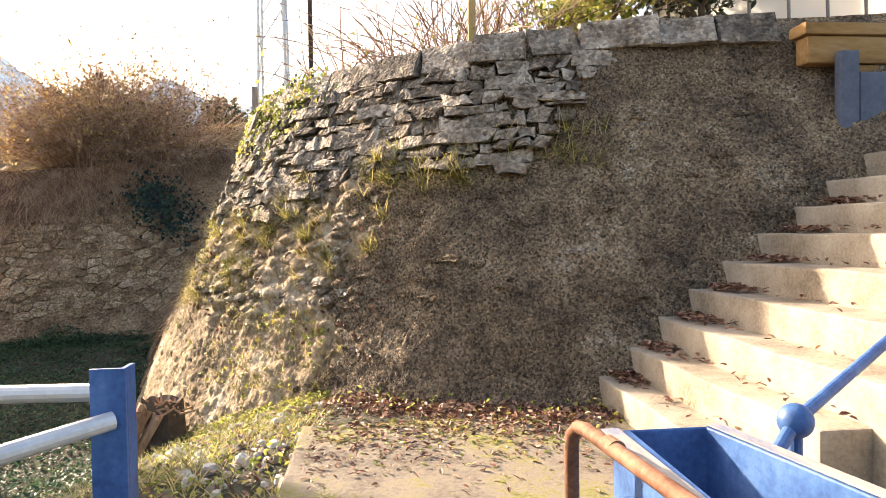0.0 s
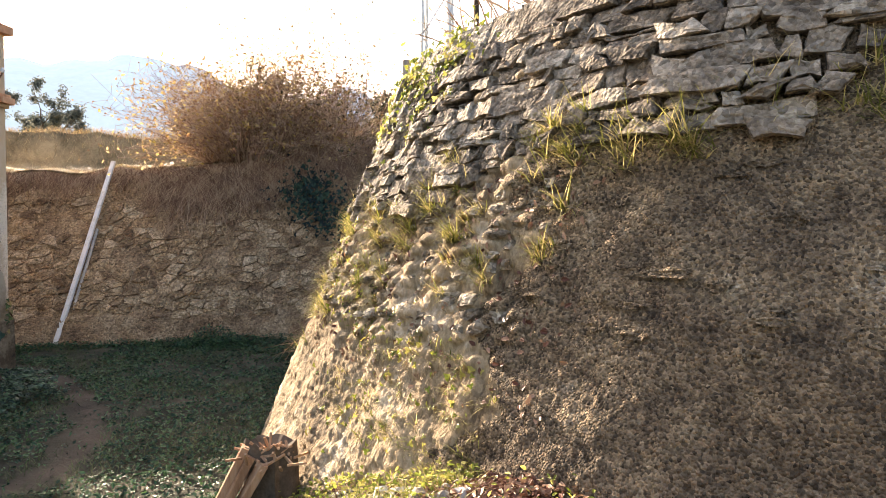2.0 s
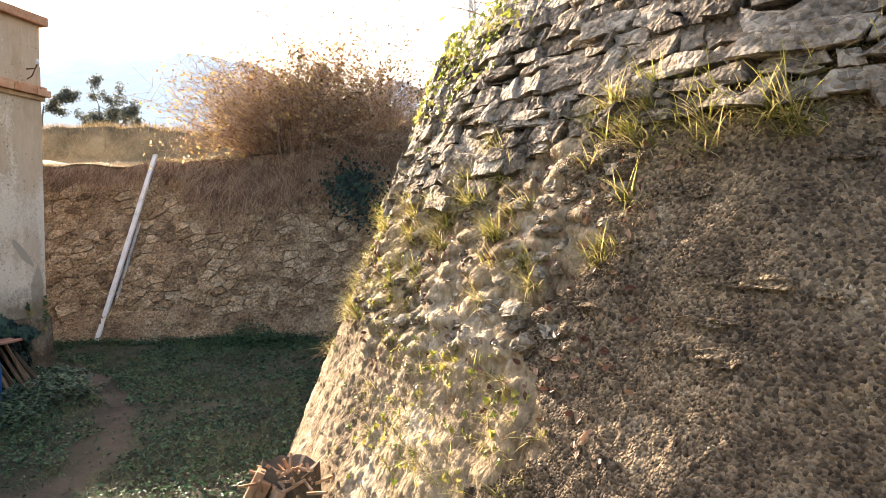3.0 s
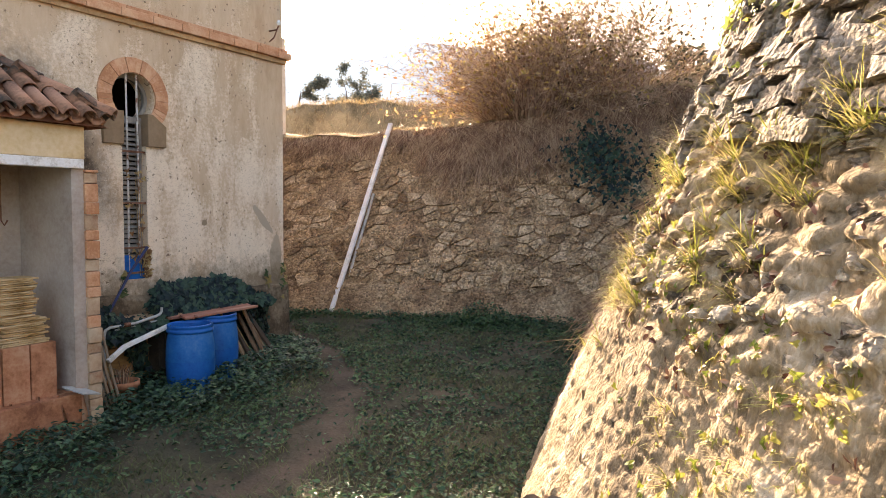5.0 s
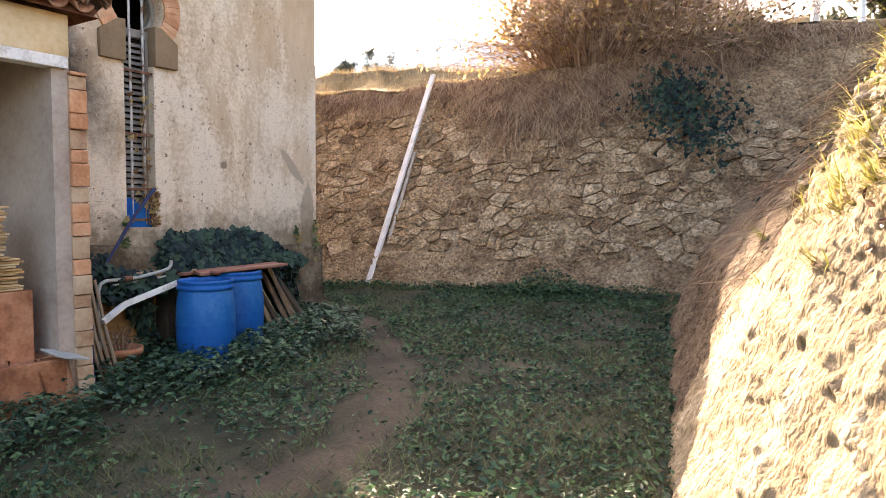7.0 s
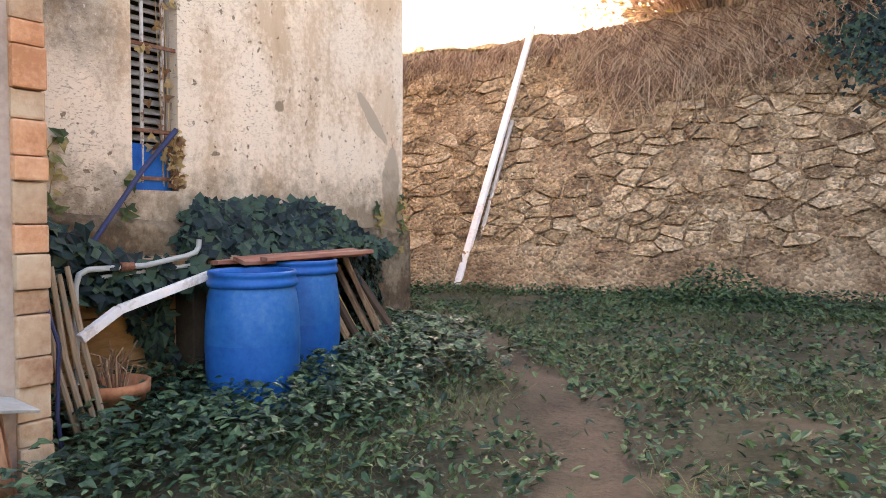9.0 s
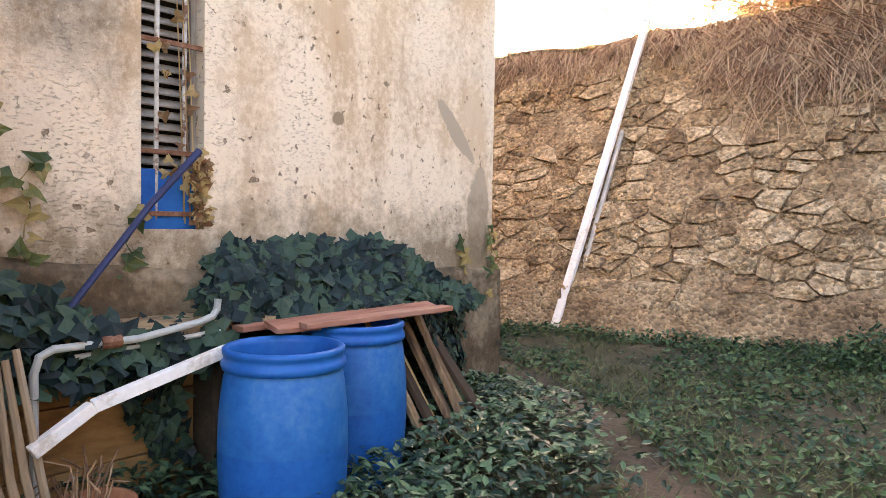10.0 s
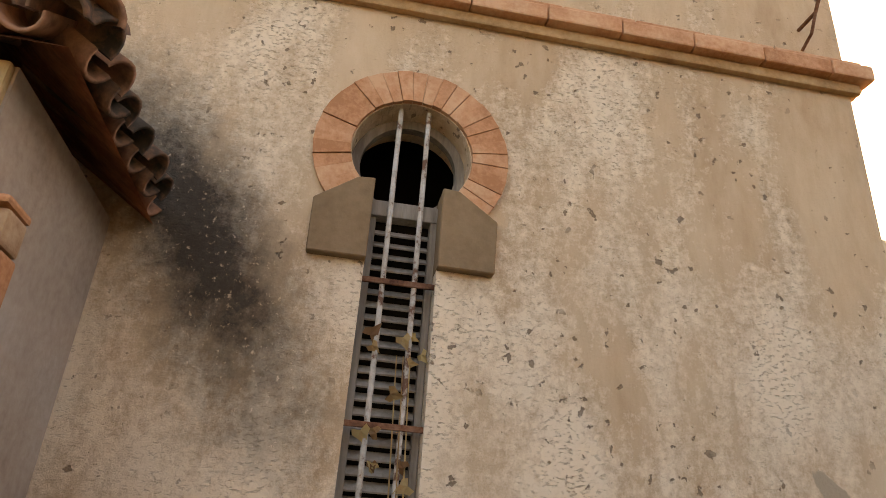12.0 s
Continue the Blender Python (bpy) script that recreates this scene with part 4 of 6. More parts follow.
M_PANEL = mat("ochre_panel", [(0.15, 0.08, 0.03), (0.33, 0.19, 0.075), (0.42, 0.27, 0.12)], 2.5, 0.85, 0.3, 25.0, stretch=(1, 0.3, 1), obj_random=0.2)
M_DARKWOOD = mat("dark_wet_wood", [(0.03, 0.022, 0.015), (0.08, 0.055, 0.035)], 6.0, 0.85, 0.4, 40.0)
M_YPLANK = mat("yellowed_plank", [(0.38, 0.27, 0.11), (0.55, 0.42, 0.2)], 6.0, 0.8, 0.3, 40.0, stretch=(1, 1, 0.15))
M_PIPEGREY = mat("grey_pipe", [(0.30, 0.32, 0.30), (0.45, 0.47, 0.44)], 6.0, 0.5, 0.1, 40.0)
M_STAKE = mat("stake_wood", [(0.2, 0.145, 0.09), (0.36, 0.28, 0.19)], 6.0, 0.85, 0.3, 40.0, stretch=(1, 1, 0.15))
M_HOSE = mat("dark_blue_plastic", [(0.012, 0.02, 0.06), (0.03, 0.04, 0.11)], 5.0, 0.5, 0.05, 40.0)
build_house_side()


# ---- shed contents: stacked tiles ----


def build_shed_contents():
    rng = random.Random(21)
    flat = boxm((-0.14, -0.22, 0), (0.14, 0.22, 0.016), 0.003)
    fm = bpy.data.meshes.new("tile")
    flat.to_mesh(fm)
    flat.free()
    fm.materials.append(M_OCHRETILE)
    # base bricks carrying the stack
    base = thing("tile_stack_base", "low plinth of old bricks under stacked tiles", "bricks")
    for k in range(4):
        part("brick", boxm((-8.3, 7.1 + 0.26 * k, -0.19), (-7.88, 7.1 + 0.26 * k + 0.25, 0.78), 0.012), M_TERRA, base)
    z = 0.785
    for k in range(34):
        y = 7.83 if k < 13 else 7.72
        st = thing("flat_tile", "flat ochre clay tile in a tall stack", "tile", "stacked flat tiles")
        o = new("tile", fm)
        o.parent = st
        st.matrix_world = pose(-8.02 + rng.uniform(-0.015, 0.015), y + rng.uniform(-0.035, 0.035), z, rng.uniform(-1, 1), 0, rng.uniform(-4, 4))
        z += 0.0195
    big = tile_mesh("roof_tile", 0.5, 0.125, 0.105, True, M_TERRA)
    rows = [(-7.84, 7.78, 0.22, 10, -12), (-7.80, 8.02, 0.25, 8, -8), (-7.76, 8.19, 0.26, 14, 6), (-7.62, 8.23, -0.26, 6, 2), (-7.60, 8.41, -0.26, 8, 4), (-7.64, 7.98, -0.26, 10, -6), (-7.60, 7.74, -0.26, 12, -4), (-7.84, 7.52, 0.24, 10, -5), (-7.62, 7.5, -0.24, 8, 3)]
    for x, y, zz, lean, roll in rows:
        t = thing("roof_tile", "curved terracotta roof tile standing on end", "tile", "roof tiles by the shed")
        o = new("shell", big)
        o.parent = t
        t.matrix_world = Matrix.Translation((x, y, zz)) @ Matrix.Rotation(radians(roll), 4, "X") @ Matrix.Rotation(radians(-lean), 4, "Y") @ Matrix.Rotation(math.pi / 2, 4, "Z") @ Matrix.Rotation(math.pi / 2, 4, "X") @ Matrix.Rotation(math.pi, 4, "Z") @ Matrix.Rotation(math.pi, 4, "Y")
    bx = thing("tile_box", "old brick ledge holding curved roof tiles", "bricks")
    part("ledge_block", boxm((-8.2, 7.3, -0.2), (-7.74, 8.3, 0.225), 0.015), M_TERRA, bx)
    sl = thing("slate", "loose grey flat tile lying on the roof tiles", "tile")
    part("slab", box(bmesh.new(), (-0.14, -0.12, 0), (0.14, 0.12, 0.014), 0.003, pose(-7.70, 8.27, 0.255, -14, 10, 12)), M_PIPEGREY, sl)
    hook = thing("hanging_hook", "rusty chain and hook hanging from the lintel", "hook")
    part("chain", tubem([(-8.1, 7.75, 2.7), (-8.1, 7.75, 2.0), (-8.1, 7.78, 1.95), (-8.1, 7.81, 2.0)], 0.008, 6), M_RUST, hook)
    inner = thing("partition", "ochre plaster partition inside the shed", "partition", kind="structure")
    part("panel", boxm((HOUSE_X + 0.052, 5.6, -0.2), (HOUSE_X + 0.09, 7.95, 2.69), 0.005), M_SHED, inner)


M_OCHRETILE = mat("ochre_clay", [(0.28, 0.16, 0.06), (0.45, 0.29, 0.13), (0.55, 0.4, 0.22)], 5.0, 0.9, 0.3, 40.0, obj_random=0.4, dist=0.006)
build_shed_contents()

# ---- blue box and handrails at the start ----


def build_start_rails():
    b = thing("blue_trough", "open blue-painted steel trough with worn rims", "trough")
    z1, zb = 1.75, LANDING

    def wall_between(p, q, w, name="side"):
        bm = bmesh.new()
        p, q = Vector((*p, 0)), Vector((*q, 0))
        d = (q - p).normalized()
        nn = Vector((-d.y, d.x, 0)) * w
        v = [bm.verts.new(k + Vector((0, 0, z))) for z in (zb, z1) for k in (p, q, q + nn, p + nn)]
        for f in ((0, 1, 2, 3), (7, 6, 5, 4), (0, 4, 5, 1), (1, 5, 6, 2), (2, 6, 7, 3), (3, 7, 4, 0)):
            bm.faces.new([v[k] for k in f])
        bmesh.ops.recalc_face_normals(bm, faces=bm.faces[:])
        bmesh.ops.bevel(bm, geom=bm.edges[:], offset=0.004, segments=1, affect="EDGES")
        return part(name, bm, M_BLUEPAINT, b)
    wall_between((0.61, 2.03), (0.58, 0.9), 0.05)
    wall_between((0.88, 2.03), (1.08, 0.9), 0.05)
    wall_between((0.61, 2.03), (0.93, 2.03), -0.012)
    part("bottom", boxm((0.6, 0.9, LANDING), (1.1, 2.0, LANDING + 0.03)), M_BLUEPAINT, b)
    part("worn_rim", boxm((0.575, 0.9, z1 + 0.002), (0.625, 2.03, z1 + 0.007), 0.001), M_WORNRIM, b, "worn rim with bare weathered metal")
    bm = bmesh.new()
    v = [bm.verts.new((x, y, z)) for z in (z1 + 0.003, z1 + 0.008) for x, y in ((0.888, 2.03), (0.93, 2.03), (1.128, 0.9), (1.09, 0.9))]
    for f in ((0, 1, 2, 3), (7, 6, 5, 4), (0, 4, 5, 1), (1, 5, 6, 2), (2, 6, 7, 3), (3, 7, 4, 0)):
        bm.faces.new([v[k] for k in f])
    bmesh.ops.recalc_face_normals(bm, faces=bm.faces[:])
    part("worn_rim", bm, M_WORNRIM, b)
    r = thing("rusty_handrail", "bent rusty steel pipe handrail", "handrail")
    part("pipe", tubem([(0.47, 1.97, LANDING), (0.47, 1.97, 1.72), (0.472, 1.965, 1.765), (0.48, 1.94, 1.79), (0.49, 1.9, 1.795), (0.56, 1.2, 1.79), (0.58, 0.9, 1.79)], 0.02, 14), M_RUST, r, smooth=True)
    part("collar", tubem([(0.507, 1.78, 1.794), (0.511, 1.73, 1.794)], 0.024, 14), M_RUST, r)
    part("pipe", tubem([(0.53, 1.72, LANDING), (0.53, 1.7, 1.68), (0.56, 1.5, 1.71), (0.6, 0.9, 1.71)], 0.022, 12), M_BLUEPAINT, r)
    h = thing("ball_handrail", "blue pipe handrail with a ball joint by the steps", "handrail")
    part("post", tubem([(1.17, 2.04, LANDING), (1.17, 2.04, 1.74)], 0.02, 12), M_BLUEPAINT, h)
    bm = bmesh.new()
    bmesh.ops.create_uvsphere(bm, u_segments=24, v_segments=14, radius=0.052, matrix=Matrix.Translation((1.17, 2.04, 1.75)))
    part("ball", bm, M_BLUEPAINT, h, smooth=True)
    part("pipe", tubem([(1.03, 1.95, 1.655), (1.17, 2.04, 1.75), (2.15, 2.7, 1.97)], 0.02, 12), M_BLUEPAINT, h)
    part("post", tubem([(2.13, 2.69, 1.0), (2.13, 2.69, 1.97)], 0.02, 12), M_BLUEPAINT, h)


M_WORNRIM = mat("worn_rim_paint", [(0.12, 0.16, 0.26), (0.3, 0.27, 0.24), (0.42, 0.37, 0.31)], 9.0, 0.7, 0.3, 60.0, stretch=(1, 0.3, 1))
build_start_rails()

M_OCHREBEAM = mat("ochre_painted_beam", [(0.16, 0.085, 0.03), (0.30, 0.17, 0.06), (0.40, 0.25, 0.11)], 4.0, 0.85, 0.3, 30.0, stretch=(0.2, 1, 1))
M_SCREEN = leafy("white_plastic_sheet", [(0.6, 0.58, 0.52), (0.75, 0.74, 0.70)], 0.75)
M_BLUEGREY = mat("blue_grey_render", [(0.07, 0.085, 0.115), (0.13, 0.15, 0.19)], 3.0, 0.8, 0.3, 30.0)
# upper terrace wall, blue door sheet and railing wall at the stair head
sh = thing("stair_head", "ochre parapet beam and blue metal sheet above the steps", "parapet", kind="structure")
part("beam", boxm((3.72, 5.72, 3.74), (6.5, 5.9, 3.98), 0.02), M_OCHREBEAM, sh)
part("rail_beam", boxm((3.68, 5.69, 3.985), (6.5, 5.93, 4.09), 0.015), M_OCHREBEAM, sh)
part("lower_beam", boxm((4.05, 5.74, 3.46), (6.5, 5.9, 3.735), 0.02), M_OCHREBEAM, sh)
bm = boxm((3.93, 5.58, 2.4), (4.10, 5.68, 3.82), 0.02)
box(bm, (4.102, 5.58, 2.4), (6.5, 5.68, 3.64), 0.02)
part("sheet", bm, M_BLUEGREY, sh, "blue-grey painted parapet")
cv = thing("white_screen", "translucent white plastic screen behind the wall's crown", "screen")
part("sheet", boxm((4.1, 9.6, 4.45), (9.5, 9.615, 6.3)), M_SCREEN, cv)
for k in range(6):
    part("stake", tubem([(4.2 + 0.62 * k, 9.55, 4.3), (4.22 + 0.6 * k, 9.56, 6.4)], 0.025, 7), M_GREYWOOD, cv)


# ---- stump by the wall's foot ----
def build_stump():
    rng = random.Random(3)
    s = thing("tree_stump", "split weathered tree stump at the wall's foot", "stump", at=pose(-2.3, 7.45, 0.0))
    bm = bmesh.new()
    seg, rows = 26, 9
    rr = []
    for j in range(rows):
        z = -0.1 + 0.72 * j / (rows - 1)
        ring = []
        for k in range(seg):
            a = 2 * math.pi * k / seg
            q = 0.26 - 0.07 * j / rows + 0.05 * noise.noise(Vector((math.cos(a) * 2.2, math.sin(a) * 2.2, z * 0.7)))
            zz = z + (0.10 * noise.noise(Vector((math.cos(a) * 3, math.sin(a) * 3, 4))) if j == rows - 1 else 0)
            ring.append(bm.verts.new((q * math.cos(a), q * math.sin(a), zz)))
        rr.append(ring)
    for a, b in zip(rr, rr[1:]):
        for k in range(seg):
            bm.faces.new((a[k], a[(k + 1) % seg], b[(k + 1) % seg], b[k]))
    c = bm.verts.new((0.02, 0, 0.5))
    for k in range(seg):
        bm.faces.new((rr[-1][k], rr[-1][(k + 1) % seg], c))
    part("trunk", bm, M_BARK, s)
    for k, (x0, y0, x1, y1) in enumerate(((-0.42, -0.34, -0.12, -0.16), (-0.34, -0.40, -0.05, -0.22), (-0.24, -0.42, 0.06, -0.25))):
        wavy_board("split_wood", (x0, y0, -0.05), (x1, y1, 0.62 - 0.05 * k), 0.13, 0.06, M_STUMPWOOD, rng, s)
    bm = bmesh.new()
    for k in range(60):
        p = Vector((rng.gauss(0.02, 0.12), rng.gauss(-0.08, 0.1), 0.5 + 0.08 * rng.random()))
        tube(bm, [p, p + Vector((rng.gauss(0, 0.08), rng.gauss(-0.02, 0.08), rng.gauss(0.04, 0.04)))], 0.012, 4)
    part("bark_crumb", bm, M_STUMPWOOD, s)


M_STUMPWOOD = mat("split_wood", [(0.2, 0.10, 0.05), (0.38, 0.22, 0.12), (0.48, 0.32, 0.2)], 6.0, 0.88, 0.5, 40.0, stretch=(1, 1, 0.15))
build_stump()

# ---- plants: many small leaves and blades ----


class Leaves:
    """Collects flat pieces into one mesh."""

    def __init__(self, seed):
        self.v, self.f, self.r = [], [], random.Random(seed)

    def leaf(self, p, size, out=(0, 0, 1), kind="ivy", tilt=0.6):
        r = self.r
        n = (Vector(out).normalized() + Vector((r.uniform(-1, 1), r.uniform(-1, 1), r.uniform(-1, 1))) * tilt).normalized()
        u = n.orthogonal().normalized()
        u = Matrix.Rotation(r.uniform(0, 6.283), 3, n) @ u
        w = n.cross(u)
        if kind == "ivy":
            shape = ((0, 0, 0), (0.42, -0.22, -0.05), (0.52, 0.12, -0.1), (0.26, 0.42, 0.02), (0, 1.0, -0.16), (-0.26, 0.42, 0.02), (-0.52, 0.12, -0.1), (-0.42, -0.22, -0.05))
        else:
            shape = ((0, 0, 0), (0.26, 0.3, 0.05), (0.2, 0.7, 0.0), (0, 1.0, -0.14), (-0.2, 0.7, 0.0), (-0.26, 0.3, 0.05))
        k = len(self.v)
        s = size * r.uniform(0.7, 1.3)
        p = Vector(p)
        for a, b, c in shape:
            self.v.append(p + s * (a * u + (b - 0.3) * w + c * n))
        m = len(shape)
        if kind == "ivy":
            self.f += [(k, k + 1, k + 2, k + 3), (k, k + 3, k + 4), (k, k + 4, k + 5), (k, k + 5, k + 6, k + 7)]
        else:
            self.f += [(k, k + 1, k + 2, k + 3), (k, k + 3, k + 4, k + 5)]

    def blade(self, p, length, width, out, droop=0.5):
        """A grass blade that leans along out and droops."""
        r = self.r
        d = Vector(out).normalized()
        side = d.cross(Vector((0, 0, 1)))
        side = side.normalized() if side.length > 0.01 else Vector((1, 0, 0))
        k = len(self.v)
        p = Vector(p)
        q = p.copy()
        n = 3
        for i in range(n + 1):
            t = i / n
            w = width * (1 - t) + 0.0004
            self.v += [q - side * w, q + side * w]
            d = (d + Vector((0, 0, -droop / n))).normalized()
            q = q + d * length / n
        for i in range(n):
            a = k + 2 * i
            self.f.append((a, a + 1, a + 3, a + 2))

    def twig(self, a, b, w):
        """A thin three-sided stem."""
        a, b = Vector(a), Vector(b)
        d = (b - a).normalized()
        s = d.orthogonal().normalized()
        t = d.cross(s)
        k = len(self.v)
        for p, ww in ((a, w), (b, w * 0.6)):
            for q in range(3):
                an = q * 2.094
                self.v.append(p + ww * (s * math.cos(an) + t * math.sin(an)))
        for q in range(3):
            z = (q + 1) % 3
            self.f.append((k + q, k + z, k + 3 + z, k + 3 + q))

    def done(self, name, material, parent=None):
        return raw(name, [tuple(v) for v in self.v], self.f, material, parent)


PATH_LINE = [(4.0, -6.4), (6.5, -6.0), (7.6, -5.5), (8.5, -5.18), (9.3, -5.3), (10.1, -5.78), (10.8, -6.3), (11.7, -7.25), (12.5, -8.5), (13.3, -10.0), (15.0, -13.0)]


def path_x(y):
    for (y0, x0), (y1, x1) in zip(PATH_LINE, PATH_LINE[1:]):
        if y0 <= y <= y1:
            return x0 + (x1 - x0) * (y - y0) / (y1 - y0)
    return -1.0 if y < 4 else -13.0


def soil(x, y):
    return ground_z(x, y) + 0.05 * fbm((x * 0.9, y * 0.9, 3)) - 0.04


def wall_y_limit(x, y):
    """True where yard ground lies free of walls and house."""
    if x < HOUSE_X + 0.05 and y < CORNER_Y + 0.1:
        return False
    if y > far_y(x, 0.2) + 0.1 or x < -14:
        return False
    if x < SX and y < SY:
        return False
    return True


def build_yard_plants():
    rng = random.Random(31)
    herb, ivy, grass, dead = Leaves(1), Leaves(2), Leaves(3), Leaves(4)
    n = 0
    while n < 150000:
        x, y = rng.uniform(-12.5, -2.2), rng.uniform(5.2, 15.2)
        n += 1
        if not wall_y_limit(x, y):
            continue
        d = abs(x - path_x(y)) + 0.5 * noise.noise(Vector((x * 1.5, y * 1.5, 2)))
        bed = smooth01((-6.75 - x + 0.5 * noise.noise(Vector((y * 1.2, 0, 5)))) / 0.7) * smooth01((12.2 - y) / 0.5)
        dens = 0.08 + 0.92 * smooth01((noise.noise(Vector((x * 0.9, y * 0.9, 9))) + 0.5 + 0.25 * noise.noise(Vector((x * 4, y * 4, 3)))) / 0.5)
        if (d < 0.26 and rng.random() < 0.93) or rng.random() > dens * (0.5 + 0.6 * bed):
            continue
        z = soil(x, y)
        hgt = 0.03 + 0.2 * bed * rng.random() + 0.05 * rng.random()
        if bed > 0.4:
            ivy.leaf((x, y, z + hgt), rng.uniform(0.04, 0.072), kind="leaf" if rng.random() < 0.65 else "ivy", tilt=0.55)
        else:
            herb.leaf((x, y, z + hgt * 0.8), rng.uniform(0.028, 0.066), kind="leaf", tilt=0.75)
    for _ in range(80000):
        x, y = rng.uniform(-12.0, -2.4), rng.uniform(5.4, 15.0)
        if not wall_y_limit(x, y) or (abs(x - path_x(y)) < 0.16 + 0.12 * rng.random() and rng.random() < 0.9):
            continue
        if noise.noise(Vector((x * 0.9, y * 0.9, 14))) < 0.25 * rng.random() - 0.15:
            continue
        a = rng.uniform(0, 6.283)
        grass.blade((x, y, soil(x, y) - 0.01), rng.uniform(0.07, 0.19), 0.003, (math.cos(a) * 0.7, math.sin(a) * 0.7, 1), 0.8)
    # a taller dark weed clump at the foot of the far wall, and beds along the walls' feet
    for _ in range(1500):
        a, r = rng.uniform(0, 6.283), rng.random() ** 0.5
        x, y = -6.35 + 0.75 * r * math.cos(a), 14.55 + 0.45 * r * math.sin(a)
        herb.leaf((x, y, soil(x, y) + 0.42 * (1 - r * r) * rng.random() + 0.02), 0.055, kind="leaf", tilt=1.0)
    for _ in range(1800):
        x = rng.uniform(-11, -4.8)
        y = far_y(x, 0.1) - abs(rng.gauss(0, 0.18))
        herb.leaf((x, y, soil(x, y) + rng.uniform(0, 0.12)), 0.05, kind="leaf", tilt=0.8)
    tagged(herb.done("ground_herbs", M_HERB), "low green weeds covering the shaded yard", "weeds", kind="stuff")
    tagged(ivy.done("ground_ivy", M_IVYBED), "dense dark ivy and nettles along the house", "ivy", kind="stuff")
    tagged(grass.done("yard_grass", M_YARDGRASS), "short green grass in the yard", "grass", kind="stuff")
    # weeds and fallen leaves on the landing's edge and by the wall's foot
    weeds = Leaves(6)
    for _ in range(5200):
        s = rng.uniform(1.6, 7.2)
        p, nn = base_at(s)
        o = abs(rng.gauss(0, 0.32)) + 0.02
        q = p - nn * o
        z = max(soil(q.x, q.y), LANDING + 0.012 if (q.x > -0.58 and q.y < 4.95) else -1)
        if s < 5.0 and rng.random() < 0.9:
            dead.leaf((q.x, q.y, z + rng.uniform(0.0, 0.05)), 0.05, tilt=0.8, kind="leaf")
        elif rng.random() < 0.35:
            dead.leaf((q.x, q.y, z + rng.uniform(0.0, 0.04)), 0.05, tilt=0.8, kind="leaf")
        else:
            weeds.leaf((q.x, q.y, z + rng.uniform(0.01, 0.12)), 0.04, tilt=0.9, kind="leaf")
    pebbles, tufts = Leaves(24), Leaves(25)
    for _ in range(3400):
        x, y = rng.uniform(-2.4, -0.45), rng.uniform(3.2, 6.6)
        z = soil(x, y)
        pick = rng.random() + 0.5 * noise.noise(Vector((x * 2.2, y * 2.2, 21)))
        if pick < 0.42:
            dead.leaf((x, y, z + rng.uniform(0.0, 0.03)), 0.05, tilt=0.7, kind="leaf")
        elif pick < 0.75:
            weeds.leaf((x, y, z + rng.uniform(0.01, 0.07)), 0.042, tilt=0.8, kind="leaf")
        else:
            for _ in range(5):
                a = rng.uniform(0, 6.283)
                tufts.blade((x + rng.gauss(0, 0.02), y + rng.gauss(0, 0.02), z), rng.uniform(0.07, 0.2), 0.004, (math.cos(a) * 0.7, math.sin(a) * 0.7, 1), 0.8)
    for _ in range(420):
        x, y = rng.uniform(-2.2, -0.5), rng.uniform(3.0, 6.6)
        c, r = Vector((x, y, soil(x, y))), abs(rng.gauss(0.018, 0.016)) + 0.008
        k = len(pebbles.v)
        ring = [Vector((math.cos(1.047 * q) * r * rng.uniform(0.8, 1.4), math.sin(1.047 * q) * r * rng.uniform(0.8, 1.4), 0)) for q in range(6)]
        pebbles.v += [c + q - Vector((0, 0, 0.01)) for q in ring] + [c + q * 0.7 + Vector((0, 0, r * rng.uniform(0.5, 1.0))) for q in ring] + [c + Vector((0, 0, r * 1.1))]
        pebbles.f += [(k + q, k + (q + 1) % 6, k + 6 + (q + 1) % 6, k + 6 + q) for q in range(6)] + [(k + 6 + q, k + 6 + (q + 1) % 6, k + 12) for q in range(6)]
    tagged(pebbles.done("gravel", M_PEBBLE), "pale loose stones beside the landing", "gravel", kind="stuff")
    tagged(tufts.done("landing_grass", M_GRASS), "sunlit grass tufts beside the landing", "grass", kind="stuff")
    for _ in range(1400):
        x, y = rng.uniform(-0.5, 1.4), 4.95 - abs(rng.gauss(0, 0.5))
        (dead if rng.random() < 0.8 else weeds).leaf((x, y, LANDING + rng.uniform(0.018, 0.035)), 0.04, tilt=0.35, kind="leaf")
    xs = [1.66, 1.92, 2.18, 2.46, 2.76, 3.06, 3.38, 3.70]
    for k in range(7):
        for _ in range(210):
            x = rng.uniform(xs[k] + 0.08, xs[k + 1])
            y = 5.12 - abs(rng.gauss(0, 0.2)) if rng.random() < 0.88 else rng.uniform(3, 5)
            dead.leaf((x, y + 0.1, LANDING + 0.218 * (k + 1) + rng.uniform(0.012, 0.05)), 0.05, tilt=0.5, kind="leaf")
    tagged(weeds.done("landing_weeds", M_YELLOW), "sunlit small weeds round the landing", "weeds", kind="stuff")
    tagged(dead.done("fallen_leaves", M_DEADLEAF), "dry brown fallen leaves along the wall's foot", "leaves", kind="stuff")


